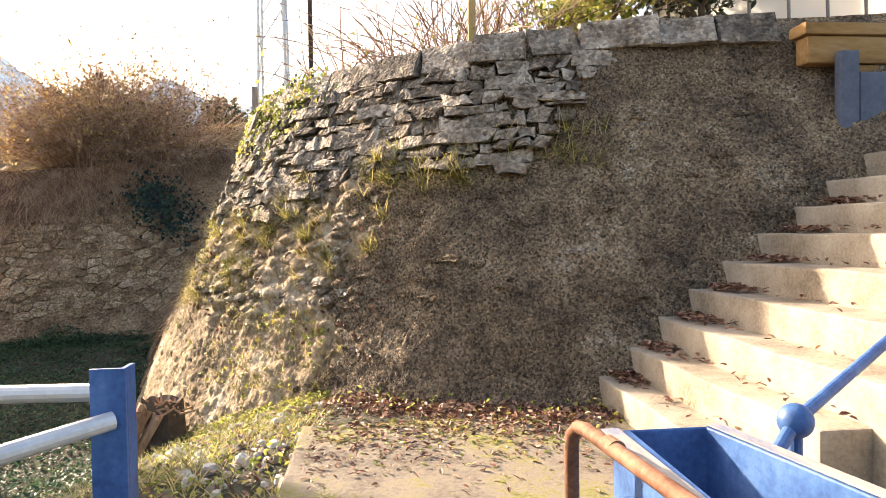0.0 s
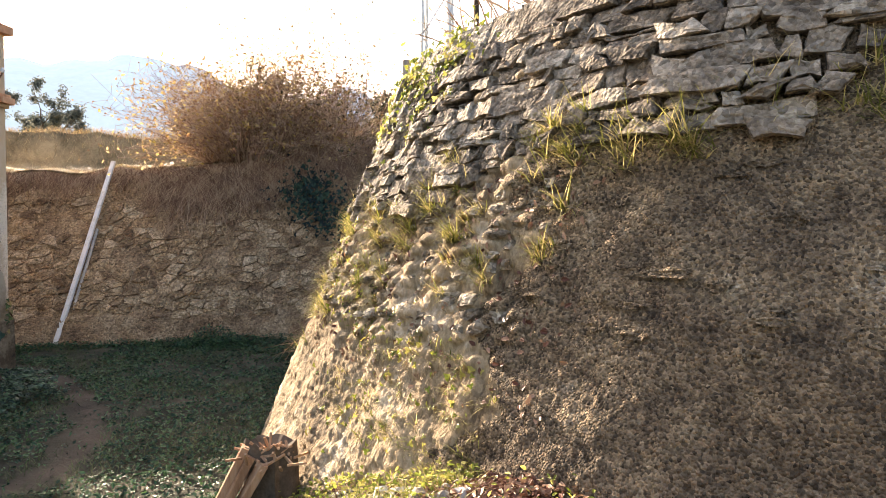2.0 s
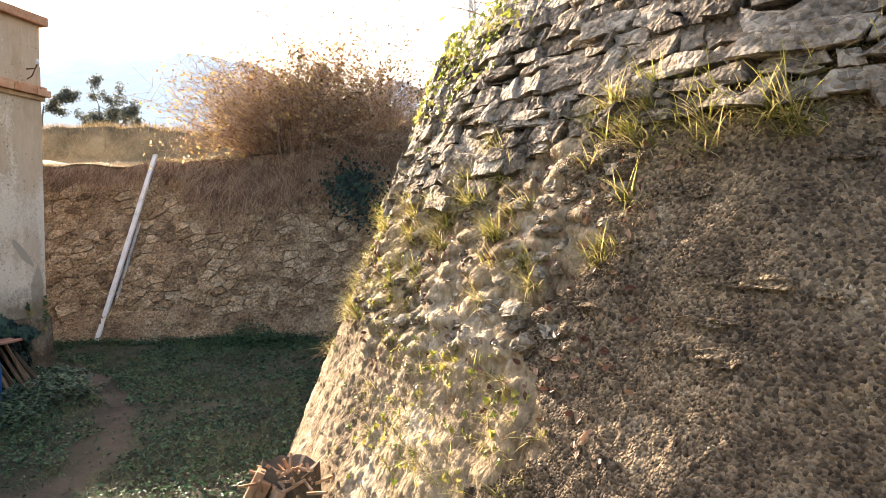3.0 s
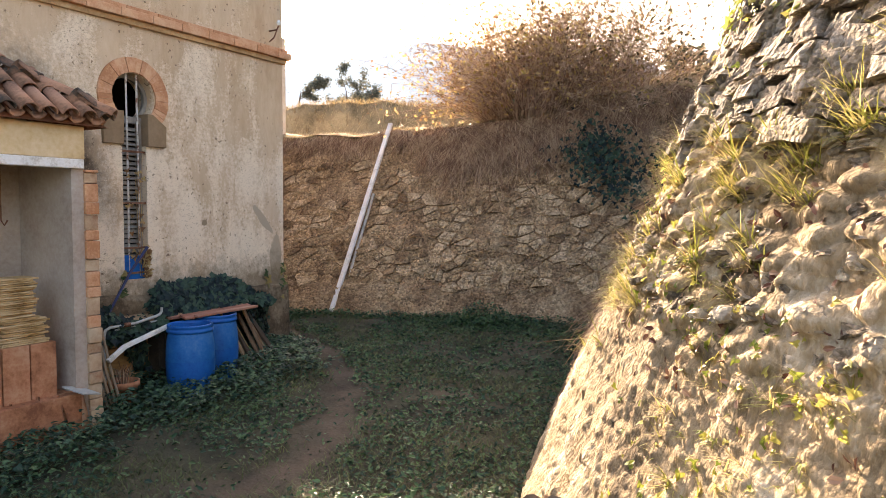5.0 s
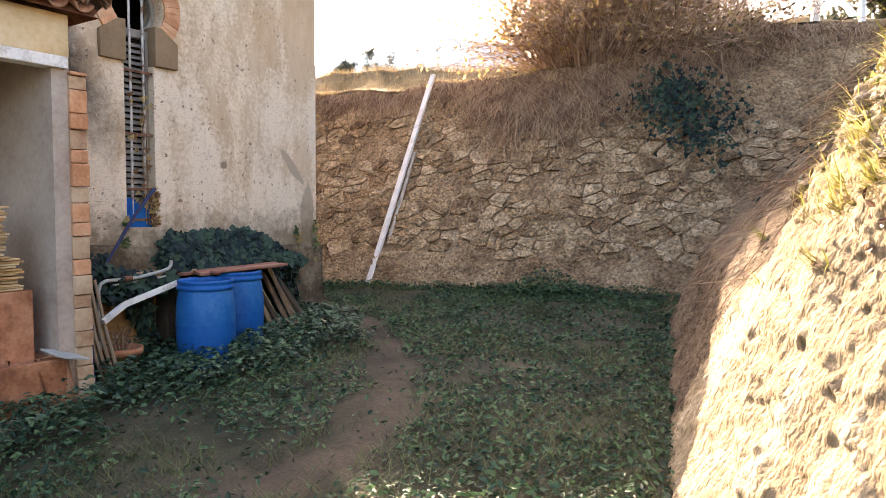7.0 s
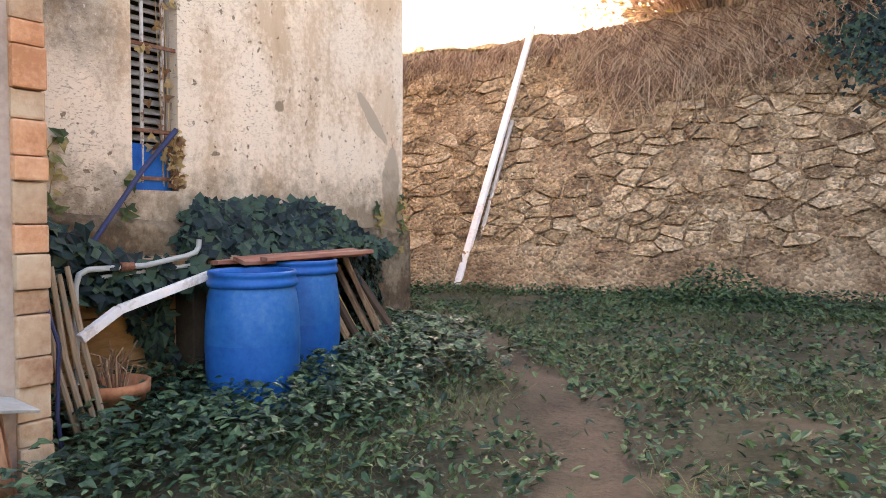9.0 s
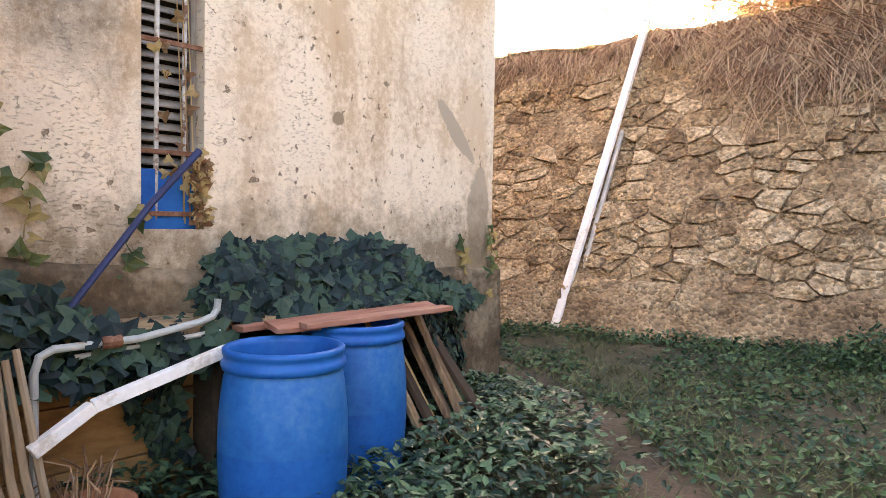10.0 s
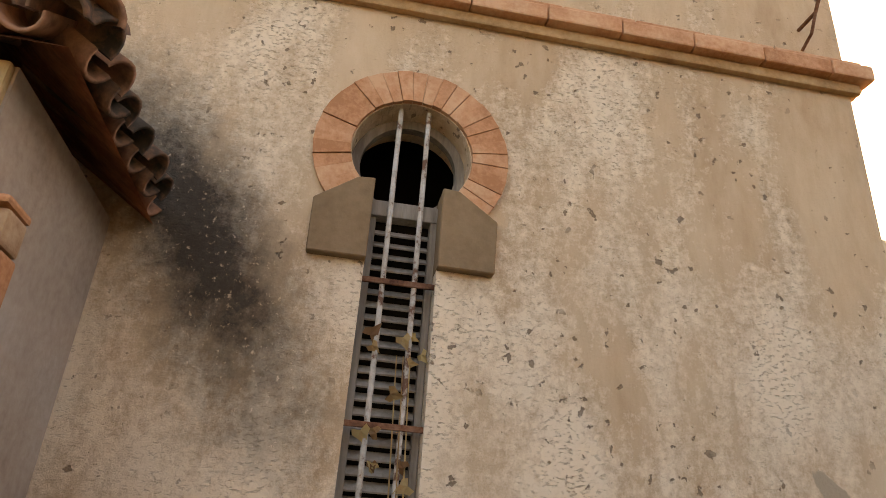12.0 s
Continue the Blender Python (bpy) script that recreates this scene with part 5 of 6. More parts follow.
M_PEBBLE = mat("pale_pebble", [(0.22, 0.18, 0.14), (0.40, 0.36, 0.30), (0.55, 0.52, 0.47)], 6.0, 0.9, 0.4, 40.0, island=0.6)
M_IVYBED = leafy("ivy_bed_leaf", [(0.013, 0.04, 0.025), (0.032, 0.082, 0.048), (0.08, 0.15, 0.07)], 0.15, spec=0.35)
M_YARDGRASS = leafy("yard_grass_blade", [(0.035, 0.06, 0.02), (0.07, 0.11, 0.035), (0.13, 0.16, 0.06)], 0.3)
build_yard_plants()


def build_wall_ivy():
    """Ivy heaped on the ledge behind the drums and hanging from the ledge's near end."""
    rng = random.Random(41)
    v = Leaves(8)
    for _ in range(1900):
        y = rng.uniform(9.75, 11.6)
        topz = 1.13 + 0.07 * noise.noise(Vector((y * 4, 0, 0))) - 0.34 * smooth01((y - 10.95) / 0.6) - 0.25 * smooth01((9.95 - y) / 0.25)
        z = 0.74 + (topz - 0.74) * rng.random() ** 0.7
        x = HOUSE_X + 0.06 + (0.42 - 0.28 * (z - 0.74) / 0.5) * rng.random() ** 0.5
        v.leaf((x, y, z), rng.uniform(0.085, 0.14), (0.85, -0.25, 0.45), tilt=0.38)
    for _ in range(1300):
        y = rng.uniform(11.0, 11.75)
        v.leaf((HOUSE_X + 0.1 + 0.5 * rng.random() * (1 - (y - 11.0)), y, rng.uniform(-0.05, 0.85)), 0.065, (0.8, 0.4, 0.3), tilt=0.6)
    for _ in range(850):
        y = rng.uniform(8.6, 9.75)
        z = 0.66 + 0.36 * rng.random() * (0.3 + 0.7 * smooth01((9.35 - y) / 0.5)) - 0.1 * rng.random()
        v.leaf((HOUSE_X + 0.1 + 0.42 * rng.random(), y, z), rng.uniform(0.09, 0.14), (0.8, 0, 0.6), tilt=0.5)
    for _ in range(500):
        y, z = rng.uniform(8.7, 9.8), rng.uniform(-0.1, 0.55)
        if noise.noise(Vector((y * 3, z * 3, 4))) > 0.28:
            v.leaf((HOUSE_X + 0.2 + 0.1 * rng.random(), y, z), 0.09, (1, 0, 0.2), tilt=0.5)
    tagged(v.done("ivy_heap", M_IVY), "dark green ivy heaped on the ledge behind the drums", "ivy", kind="stuff")
    s = Leaves(9)
    # sparse yellow-green climber on the plaster
    for y0, z0, hgt in ((8.78, 1.0, 0.75), (8.95, 0.98, 0.55), (9.38, 0.95, 0.32), (12.2, 0.65, 0.6), (11.9, 0.8, 0.35)):
        y, z = y0, z0
        while z < z0 + hgt:
            y2, z2 = y + rng.uniform(-0.05, 0.05), z + 0.05
            s.twig((HOUSE_X + 0.03, y, z), (HOUSE_X + 0.03, y2, z2), 0.004)
            if rng.random() < 0.85:
                s.leaf((HOUSE_X + 0.05, y2 + rng.uniform(-0.06, 0.06), z2), 0.085, (1, 0, 0.3), tilt=0.35)
            y, z = y2, z2
    tagged(s.done("climbing_ivy", M_CLIMBER), "sparse yellowing ivy shoots climbing the plaster", "ivy", kind="stuff")
    d = Leaves(10)
    for _ in range(26):
        z = rng.uniform(1.3, 2.6)
        d.leaf((HOUSE_X - 0.02, 9.70 + rng.uniform(-0.11, 0.13) + 0.05 * (z < 1.8), z), 0.06, (1, 0, 0), tilt=0.7)
    for _ in range(50):
        d.leaf((HOUSE_X + 0.01, 9.83 + rng.uniform(-0.04, 0.05), rng.uniform(1.25, 1.65)), 0.06, (1, 0, 0), tilt=0.8)
    for k in range(3):
        y = 9.76 + 0.03 * k
        d.twig((HOUSE_X - 0.03, y, 1.25), (HOUSE_X - 0.03, y - 0.05, 2.5), 0.005)
    tagged(d.done("dry_creeper", M_AUTUMN), "dry orange creeper leaves caught in the window bars", "creeper", kind="stuff")


M_CLIMBER = leafy("yellowing_ivy_leaf", [(0.04, 0.07, 0.025), (0.12, 0.14, 0.04), (0.32, 0.24, 0.09)], 0.25)
build_wall_ivy()


def build_wall_tufts():
    """Grass tufts, ferns and small ivy growing from the retaining wall."""
    rng = random.Random(51)
    g, l, dl = Leaves(12), Leaves(13), Leaves(14)

    def tuft(s, z, n, length, lean=0.5):
        p, nn = base_at(s)
        o = bastion(s, z, relief(s, z) - 0.02)
        out = Vector((-nn.x, -nn.y, 0))
        side = Vector((nn.y, -nn.x, 0))
        for _ in range(n):
            d = out * rng.uniform(0.1, 0.9) + side * rng.gauss(0, lean) + Vector((0, 0, rng.uniform(0.1, 1.0)))
            g.blade(o + side * rng.gauss(0, 0.045) + Vector((0, 0, rng.gauss(0, 0.02))), length * rng.uniform(0.5, 1.2), 0.005, d, 0.65)
    # a slanting belt of tufts from the rounded edge up to the front
    for _ in range(150):
        s = rng.uniform(4.9, 8.2)
        z = 1.45 + 1.2 * rng.random() + 0.15 * (8 - s)
        if noise.noise(Vector((s * 1.7, z * 1.7, 3))) < -0.1:
            continue
        tuft(s, z, rng.randint(18, 50), rng.uniform(0.13, 0.32))
    for _ in range(46):
        s = rng.uniform(2.4, 5.2)
        tuft(s, 2.92 - 0.05 * (s - 2.4) + rng.gauss(0, 0.09) + 0.12 * (s < 3.6), rng.randint(8, 22), rng.uniform(0.2, 0.36))
    for _ in range(60):
        s = rng.uniform(5.0, 7.0)
        tuft(s, rng.uniform(0.7, 1.5), rng.randint(6, 16), rng.uniform(0.08, 0.16))
    for _ in range(40):
        s = rng.uniform(7.6, 9.4)
        tuft(s, rng.uniform(1.0, 2.9), rng.randint(8, 24), rng.uniform(0.12, 0.26))
    # small-leaved ivy: over the crown at the rounded end, and patches down the edge
    for s0, z0, ds, dz, n in ((7.6, 3.75, 0.45, 0.25, 900), (6.9, 3.85, 0.3, 0.2, 420), (7.9, 3.3, 0.3, 0.2, 260), (8.2, 2.6, 0.3, 0.35, 240), (7.2, 1.75, 0.35, 0.15, 110), (5.6, 1.15, 0.25, 0.25, 70), (6.4, 0.9, 0.3, 0.2, 60), (6.3, 1.55, 0.3, 0.12, 70), (9.6, 2.9, 0.5, 0.5, 200)):
        for _ in range(n):
            s, z = s0 + rng.gauss(0, ds), z0 + rng.gauss(0, dz)
            z = min(z, top_at(s) + 0.15)
            p, nn = base_at(s)
            o = bastion(s, z, relief(s, z) + 0.02 + 0.10 * rng.random() * (n > 400))
            l.leaf(o, rng.uniform(0.03, 0.05) if n < 400 else rng.uniform(0.045, 0.07), (-nn.x, -nn.y, 0.4), tilt=0.7)
    for _ in range(420):
        s, z = rng.uniform(4.6, 8.0), rng.uniform(1.2, 2.8)
        p, nn = base_at(s)
        dl.leaf(bastion(s, z, relief(s, z) + 0.02), 0.05, (-nn.x, -nn.y, 0.5), tilt=0.8, kind="leaf")
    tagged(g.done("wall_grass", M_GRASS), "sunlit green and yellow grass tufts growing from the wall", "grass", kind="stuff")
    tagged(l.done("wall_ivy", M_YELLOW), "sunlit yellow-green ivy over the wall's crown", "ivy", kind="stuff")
    tagged(dl.done("caught_leaves", M_DEADLEAF), "brown leaves caught on the wall's face", "leaves", kind="stuff")


build_wall_tufts()


def build_flank():
    """Dry stems and dark ivy over the earth slope behind the rounded end."""
    rng = random.Random(55)
    h, iv = Leaves(21), Leaves(22)
    for _ in range(1200):
        s, z = rng.uniform(8.9, 12.6), 0.6 + 3.2 * rng.random() ** 0.6
        p, nn = base_at(s)
        o = bastion(s, z, relief(s, z) + 0.03)
        d = Vector((-nn.x * 0.5 + rng.gauss(0, 0.5), -nn.y * 0.5 + rng.gauss(0, 0.5), -rng.uniform(0.1, 0.9))).normalized()
        q = o + d * rng.uniform(0.12, 0.4)
        h.twig(o, q, 0.004)
        h.twig(q, q + (d + Vector((rng.gauss(0, 0.4), rng.gauss(0, 0.4), -0.3))).normalized() * 0.2, 0.003)
    for s0, z0, n in ((9.6, 2.3, 160), (10.6, 2.9, 240), (11.4, 2.2, 200), (10.2, 3.6, 200), (9.2, 3.3, 160), (11.9, 3.2, 200)):
        for _ in range(n):
            s, z = s0 + rng.gauss(0, 0.3), z0 + rng.gauss(0, 0.3)
            p, nn = base_at(s)
            iv.leaf(bastion(s, z, relief(s, z) + 0.05), 0.07, (-nn.x, -nn.y, 0.4), tilt=0.7)
    tagged(h.done("flank_stems", M_TWIG), "dry stems on the shaded earth slope", "stems", kind="stuff")
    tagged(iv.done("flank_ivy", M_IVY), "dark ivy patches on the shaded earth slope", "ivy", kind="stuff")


build_flank()


def build_bush():
    """Big autumn bramble on the terrace's edge: many arching stems, sparse leaves."""
    rng = random.Random(61)
    b = thing("bramble_bush", "large autumn bramble with bare reddish stems and yellow leaves", "bush")
    st, lf, yl, gl = Leaves(15), Leaves(16), Leaves(17), Leaves(23)
    cz = 4.0
    for k in range(1150):
        cx, cy, grow_by = (-7.05, 17.8, 0.88) if k < 720 else (-5.9, 18.6, 1.2)
        a, r = rng.uniform(0, 6.283), rng.random() ** 0.6
        el = 0.25 + 1.3 * rng.random() ** 0.6
        d = Vector((math.cos(a) * math.cos(el) * 1.15, math.sin(a) * math.cos(el), math.sin(el)))
        length = grow_by * rng.uniform(2.0, 4.0) * (0.85 + 0.35 * math.sin(el)) * (0.82 + 0.3 * noise.noise(Vector((a * 1.3, el * 2, 1))))
        p = Vector((cx + 1.0 * r * math.cos(a), cy + 0.8 * r * math.sin(a), cz - 0.05))
        n = 7
        for i in range(n):
            q = p + d * length / n
            st.twig(p, q, 0.009 * (1 - i / n) + 0.003)
            if i > 1:
                for _ in range(3):
                    e = q + Vector((rng.gauss(0, 0.22), rng.gauss(0, 0.22), rng.gauss(0.03, 0.18)))
                    st.twig(q, e, 0.0035)
                    if rng.random() < 0.5:
                        (gl if k >= 720 else lf if rng.random() < 0.6 else yl).leaf(e, 0.085, tilt=1.2, kind="leaf")
                    if rng.random() < 0.35:
                        (gl if k >= 720 and rng.random() < 0.6 else lf).leaf(q + (e - q) * 0.5, 0.075, tilt=1.2, kind="leaf")
            d = (d + Vector((rng.gauss(0, 0.24), rng.gauss(0, 0.24), rng.gauss(-0.07, 0.12)))).normalized()
            p = q
    tagged(st.done("stem_mass", M_STEM, b), kind="stuff")
    tagged(lf.done("foliage", M_AUTUMN, b), kind="stuff")
    tagged(gl.done("foliage", M_BUSHGREEN, b), "dull grey-green leaves", kind="stuff")
    tagged(yl.done("foliage", M_BUSHYELLOW, b), "yellow leaves", kind="stuff")
    # dry stems, roots and straw hanging over the wall's edge below it
    h, s2, iv = Leaves(18), Leaves(19), Leaves(20)
    for _ in range(5200):
        x = rng.gauss(-6.6, 1.9) if rng.random() < 0.75 else rng.uniform(-13.5, -4.6)
        if x > -2.4 or x < -14:
            continue
        z = far_top(x) - abs(rng.gauss(0, 0.28)) * (1.4 if abs(x + 6.4) < 2.3 else 0.45)
        p = Vector((x, far_y(x, z) - 0.15 - 0.15 * rng.random(), z))
        d = Vector((rng.gauss(0, 0.5), -rng.uniform(0.1, 0.5), -rng.uniform(0.3, 1.0))).normalized()
        length = rng.uniform(0.15, 0.6) * (1.7 if abs(x + 6.4) < 1.8 else 1.0)
        q = p + d * length * 0.5
        e = q + (d + Vector((rng.gauss(0, 0.4), 0, -0.3))).normalized() * length * 0.5
        h.twig(p, q, 0.008)
        h.twig(q, e, 0.005)
    for _ in range(15000):
        x = rng.uniform(-16, -3.6)
        u = abs(rng.gauss(0, 0.7))
        xc = max(-20.0, min(x, -2.0))
        y = far_y(xc, far_top(xc)) - 0.15 + u
        a = rng.uniform(0, 6.283)
        s2.blade((x, y, far_top(x) - 0.03 + 0.06 * u ), rng.uniform(0.08, 0.3), 0.004, (math.cos(a) * 0.7, math.sin(a) * 0.7 - 0.3, 0.8), 0.7)
    for _ in range(9000):
        x = rng.uniform(-22, -4)
        xc = max(-20.0, min(x, -2.0))
        u = 6.1 + 1.3 * rng.random() ** 0.6
        y = far_y(xc, far_top(xc)) - 0.12 + u
        a = rng.uniform(0, 6.283)
        s2.blade((x, y, far_top(x) + 0.34 + 1.3 * smooth01((u - 6.2) / 0.7)), rng.uniform(0.15, 0.4), 0.006, (math.cos(a) * 0.5, math.sin(a) * 0.5 - 0.2, 0.9), 0.6)
    for cxx, n, zz in ((-5.3, 420, 3.3), (-4.7, 300, 2.8)):
        for _ in range(n):
            x, z = cxx + rng.gauss(0, 0.28), zz + rng.gauss(0, 0.28)
            iv.leaf((x, far_y(x, z) - 0.32 - 0.1 * rng.random(), z), 0.075, (0, -1, 0.3), tilt=0.6)
    tagged(h.done("hanging_stems", M_TWIG), "dry hanging stems and roots over the wall's edge", "stems", kind="stuff")
    tagged(s2.done("dry_terrace_grass", M_STRAW), "dry sunlit grass along the terrace's edge", "grass", kind="stuff")
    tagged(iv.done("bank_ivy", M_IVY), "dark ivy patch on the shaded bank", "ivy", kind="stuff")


M_STEM = mat("bramble_stem", [(0.22, 0.13, 0.09), (0.40, 0.27, 0.18), (0.54, 0.40, 0.28)], 3.0, 0.85, 0.0, 20.0, island=0.6)
M_BUSHGREEN = leafy("grey_green_leaf", [(0.06, 0.055, 0.03), (0.13, 0.11, 0.05), (0.24, 0.17, 0.08)], 0.35)
M_BUSHYELLOW = leafy("yellow_leaf", [(0.28, 0.2, 0.05), (0.46, 0.34, 0.09), (0.6, 0.46, 0.16)], 0.4)
build_bush()


def grow(bm, rng, p, d, length, radius, depth, tips, spread=0.6):
    """Tapered limbs that fork."""
    n = 4
    pts, rad = [p], [radius]
    for i in range(n):
        d = (d + Vector((rng.gauss(0, 0.12), rng.gauss(0, 0.12), rng.gauss(0.03, 0.08)))).normalized()
        p = p + d * length / n
        pts.append(p)
        rad.append(radius * (1 - 0.45 * (i + 1) / n))
    tube(bm, pts, rad, 6 if depth > 1 else 4)
    if depth == 0:
        tips += pts[1:]
        return
    for _ in range(rng.randint(2, 4)):
        k = rng.randint(2, n)
        nd = (d + Vector((rng.gauss(0, spread), rng.gauss(0, spread), rng.gauss(0.1, spread * 0.6)))).normalized()
        grow(bm, rng, pts[k], nd, length * rng.uniform(0.55, 0.8), rad[k] * 0.6, depth - 1, tips, spread)


def tree(x, y, z, height, leaf_mat, seed, leaves=1500, name="small_tree", label="dark green tree beyond the terrace", spread=0.55, size=0.16):
    rng = random.Random(seed)
    t = thing(name, label, "tree", "trees beyond the terrace")
    bm, tips = bmesh.new(), []
    grow(bm, rng, Vector((x, y, z - 0.2)), Vector((0, 0, 1)), height * 0.42, height * 0.03, 3, tips, spread)
    part("trunk", bm, M_BARK, t)
    if leaves:
        lf = Leaves(seed + 1)
        for _ in range(leaves):
            p = rng.choice(tips)
            lf.leaf(p + Vector((rng.gauss(0, 0.16), rng.gauss(0, 0.16), rng.gauss(0, 0.14))), size, tilt=1.2, kind="leaf")
        lf.done("crown", leaf_mat, t)
    return t


# Distance haze is put into this leaf colour, paler and greyer than M_DARKTREE.
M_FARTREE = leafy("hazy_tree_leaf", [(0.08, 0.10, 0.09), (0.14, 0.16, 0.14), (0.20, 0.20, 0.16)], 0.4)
M_DARKTREE = leafy("dark_tree_leaf", [(0.035, 0.05, 0.035), (0.075, 0.09, 0.06), (0.13, 0.13, 0.085)], 0.35)
for k, (x, y, h) in enumerate(((-37.2, 43.2, 8.4), (-35.6, 45.0, 7.4), (-34.2, 45.8, 8.2), (-32.6, 47.2, 6.8))):
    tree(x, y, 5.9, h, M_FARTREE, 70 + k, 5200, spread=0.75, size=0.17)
for k in range(26):
    rr = random.Random(900 + k)
    tree(-14 + 1.35 * k + rr.uniform(-0.8, 0.8), 33 + rr.uniform(-3, 6), 5.6, rr.uniform(2.8, 5.0), M_DARKTREE, 100 + k, 1100, size=0.28)
# bare fruit tree and shrubs above the retaining wall
def thicket(x, y, z, count, reach, seed, leaf_share):
    """A bare shrub of many arching stems from one root, with few leaves."""
    rng = random.Random(seed)
    t = thing("bare_shrub", "arching bare-stemmed shrub with yellow leaves above the wall", "shrub", "shrubs above the wall")
    st, lf = Leaves(seed + 1), Leaves(seed + 2)
    for _ in range(count):
        a, el = rng.uniform(0, 6.283), rng.uniform(0.45, 1.5)
        d = Vector((math.cos(a) * math.cos(el), math.sin(a) * math.cos(el), math.sin(el)))
        p, length = Vector((x + rng.gauss(0, 0.15), y + rng.gauss(0, 0.15), z - 0.1)), reach * rng.uniform(0.5, 1.2)
        for i in range(8):
            q = p + d * length / 8
            st.twig(p, q, 0.017 * (1 - i / 9) + 0.003)
            if i > 2 and rng.random() < 0.7:
                e = q + (d + Vector((rng.gauss(0, 0.6), rng.gauss(0, 0.6), rng.gauss(0.1, 0.4)))).normalized() * rng.uniform(0.15, 0.4)
                st.twig(q, e, 0.004)
                if rng.random() < leaf_share:
                    lf.leaf(e, 0.07, tilt=1.2, kind="leaf")
            d = (d + Vector((rng.gauss(0, 0.1), rng.gauss(0, 0.1), -0.13))).normalized()
            p = q
    tagged(st.done("stem_mass", M_STEM, t), kind="stuff")
    if lf.v:
        tagged(lf.done("foliage", M_YELLOW, t), kind="stuff")


for k, (x, y, n, reach, share) in enumerate(((0.3, 9.6, 40, 2.0, 0.1), (1.0, 9.3, 80, 1.9, 0.3), (1.7, 9.6, 120, 2.0, 0.5), (2.4, 9.2, 110, 1.8, 0.9), (-0.6, 10.2, 30, 1.5, 0.2))):
    thicket(x, y, 4.3, n, reach, 300 + 5 * k, share)
tree(2.7, 10.6, 4.4, 3.0, M_YELLOW, 209, 1600, "leafy_shrub", "sunlit yellow-green shrub above the wall", 0.7, 0.09)
tree(3.4, 9.4, 4.4, 2.4, M_YELLOW, 211, 2600, "leafy_shrub", "sunlit yellow-green shrub above the wall", 0.7, 0.09)
tree(3.9, 10.8, 4.4, 3.6, M_DARKTREE, 217, 4200, "leafy_shrub", "dense green shrub above the wall", 0.7, 0.11)
tree(4.4, 9.0, 4.4, 2.6, M_DARKTREE, 214, 3600, "leafy_shrub", "dense green shrub above the wall", 0.7, 0.10)


def build_backdrop():
    for name, dist, hgt, base, mat_, seed, lab in (("far_hill", 420, 110, 10, M_HAZEHILL, 1.0, "hazy blue wooded hill in the distance"), ("near_hill", 170, 17, 3, M_FARWOOD, 7.0, "dark wooded slope beyond the fields")):
        verts, faces = [], []
        n = 160
        for i in range(n):
            a = math.pi * (0.28 + 0.62 * i / (n - 1))
            z = base + hgt * (0.45 + 0.9 * (0.5 + 0.5 * fbm((a * 2.3, seed, 0), 0.7, 4))) + hgt * 0.02 * noise.noise(Vector((i * 0.9, seed, 0)))
            x, y = dist * math.cos(a), dist * math.sin(a)
            verts += [(x, y, -5), (x, y, z * 0.6), (x * 1.2, y * 1.2, z)]
        for i in range(n - 1):
            for j in range(2):
                faces.append((3 * i + j, 3 * i + 3 + j, 3 * i + 4 + j, 3 * i + 1 + j))
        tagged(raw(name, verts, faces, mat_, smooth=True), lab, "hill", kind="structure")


# Haze in front of the wooded slope is put into its greyed colour.
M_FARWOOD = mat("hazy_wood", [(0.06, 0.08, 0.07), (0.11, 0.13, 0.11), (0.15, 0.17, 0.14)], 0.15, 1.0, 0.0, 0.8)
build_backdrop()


def build_pylon():
    p = thing("lattice_pylon", "galvanised lattice power pylon on the field above", "pylon")
    x, y, z0, h = -3.35, 24.0, 4.6, 12.0
    w0, w1 = 0.5, 0.32
    for sx, sy in ((-1, -1), (1, -1), (1, 1), (-1, 1)):
        part("leg", beam((x + sx * w0, y + sy * w0, z0 - 0.4), (x + sx * w1, y + sy * w1, z0 + h), 0.09, 0.09, 0.0), M_GALV, p)
    n = 9
    for i in range(n):
        a, b = i / n, (i + 1) / n
        wa, wb = w0 + (w1 - w0) * a, w0 + (w1 - w0) * b
        for (ax, ay), (bx, by) in (((-1, -1), (1, -1)), ((1, -1), (1, 1)), ((1, 1), (-1, 1)), ((-1, 1), (-1, -1))):
            s = 1 if i % 2 else -1
            q = ((ax, ay), (bx, by)) if s > 0 else ((bx, by), (ax, ay))
            part("brace", beam((x + q[0][0] * wa, y + q[0][1] * wa, z0 + h * a), (x + q[1][0] * wb, y + q[1][1] * wb, z0 + h * b), 0.04, 0.04, 0.0), M_GALV, p)
    for px, py, pz, hh, r in ((-1.9, 22.0, 4.6, 9.0, 0.07),):
        t = thing("utility_pole", "dark wooden utility pole beyond the wall", "pole")
        part("shaft", tubem([(px, py, pz - 0.4), (px, py, pz + hh)], [r * 1.2, r], 10), M_DARKWOOD, t)
    f = thing("fence_post", "light wooden post on the wall's crown", "post")
    part("post", boxm((1.14, 8.36, 4.2), (1.23, 8.44, 6.2), 0.008), M_YPLANK, f)
    o = thing("wall_post", "short old wooden post by the ivy", "post")
    part("post", tubem([(-1.95, 11.6, 3.6), (-1.95, 11.6, 4.75)], [0.06, 0.05], 9), M_GREYWOOD, o)


build_pylon()

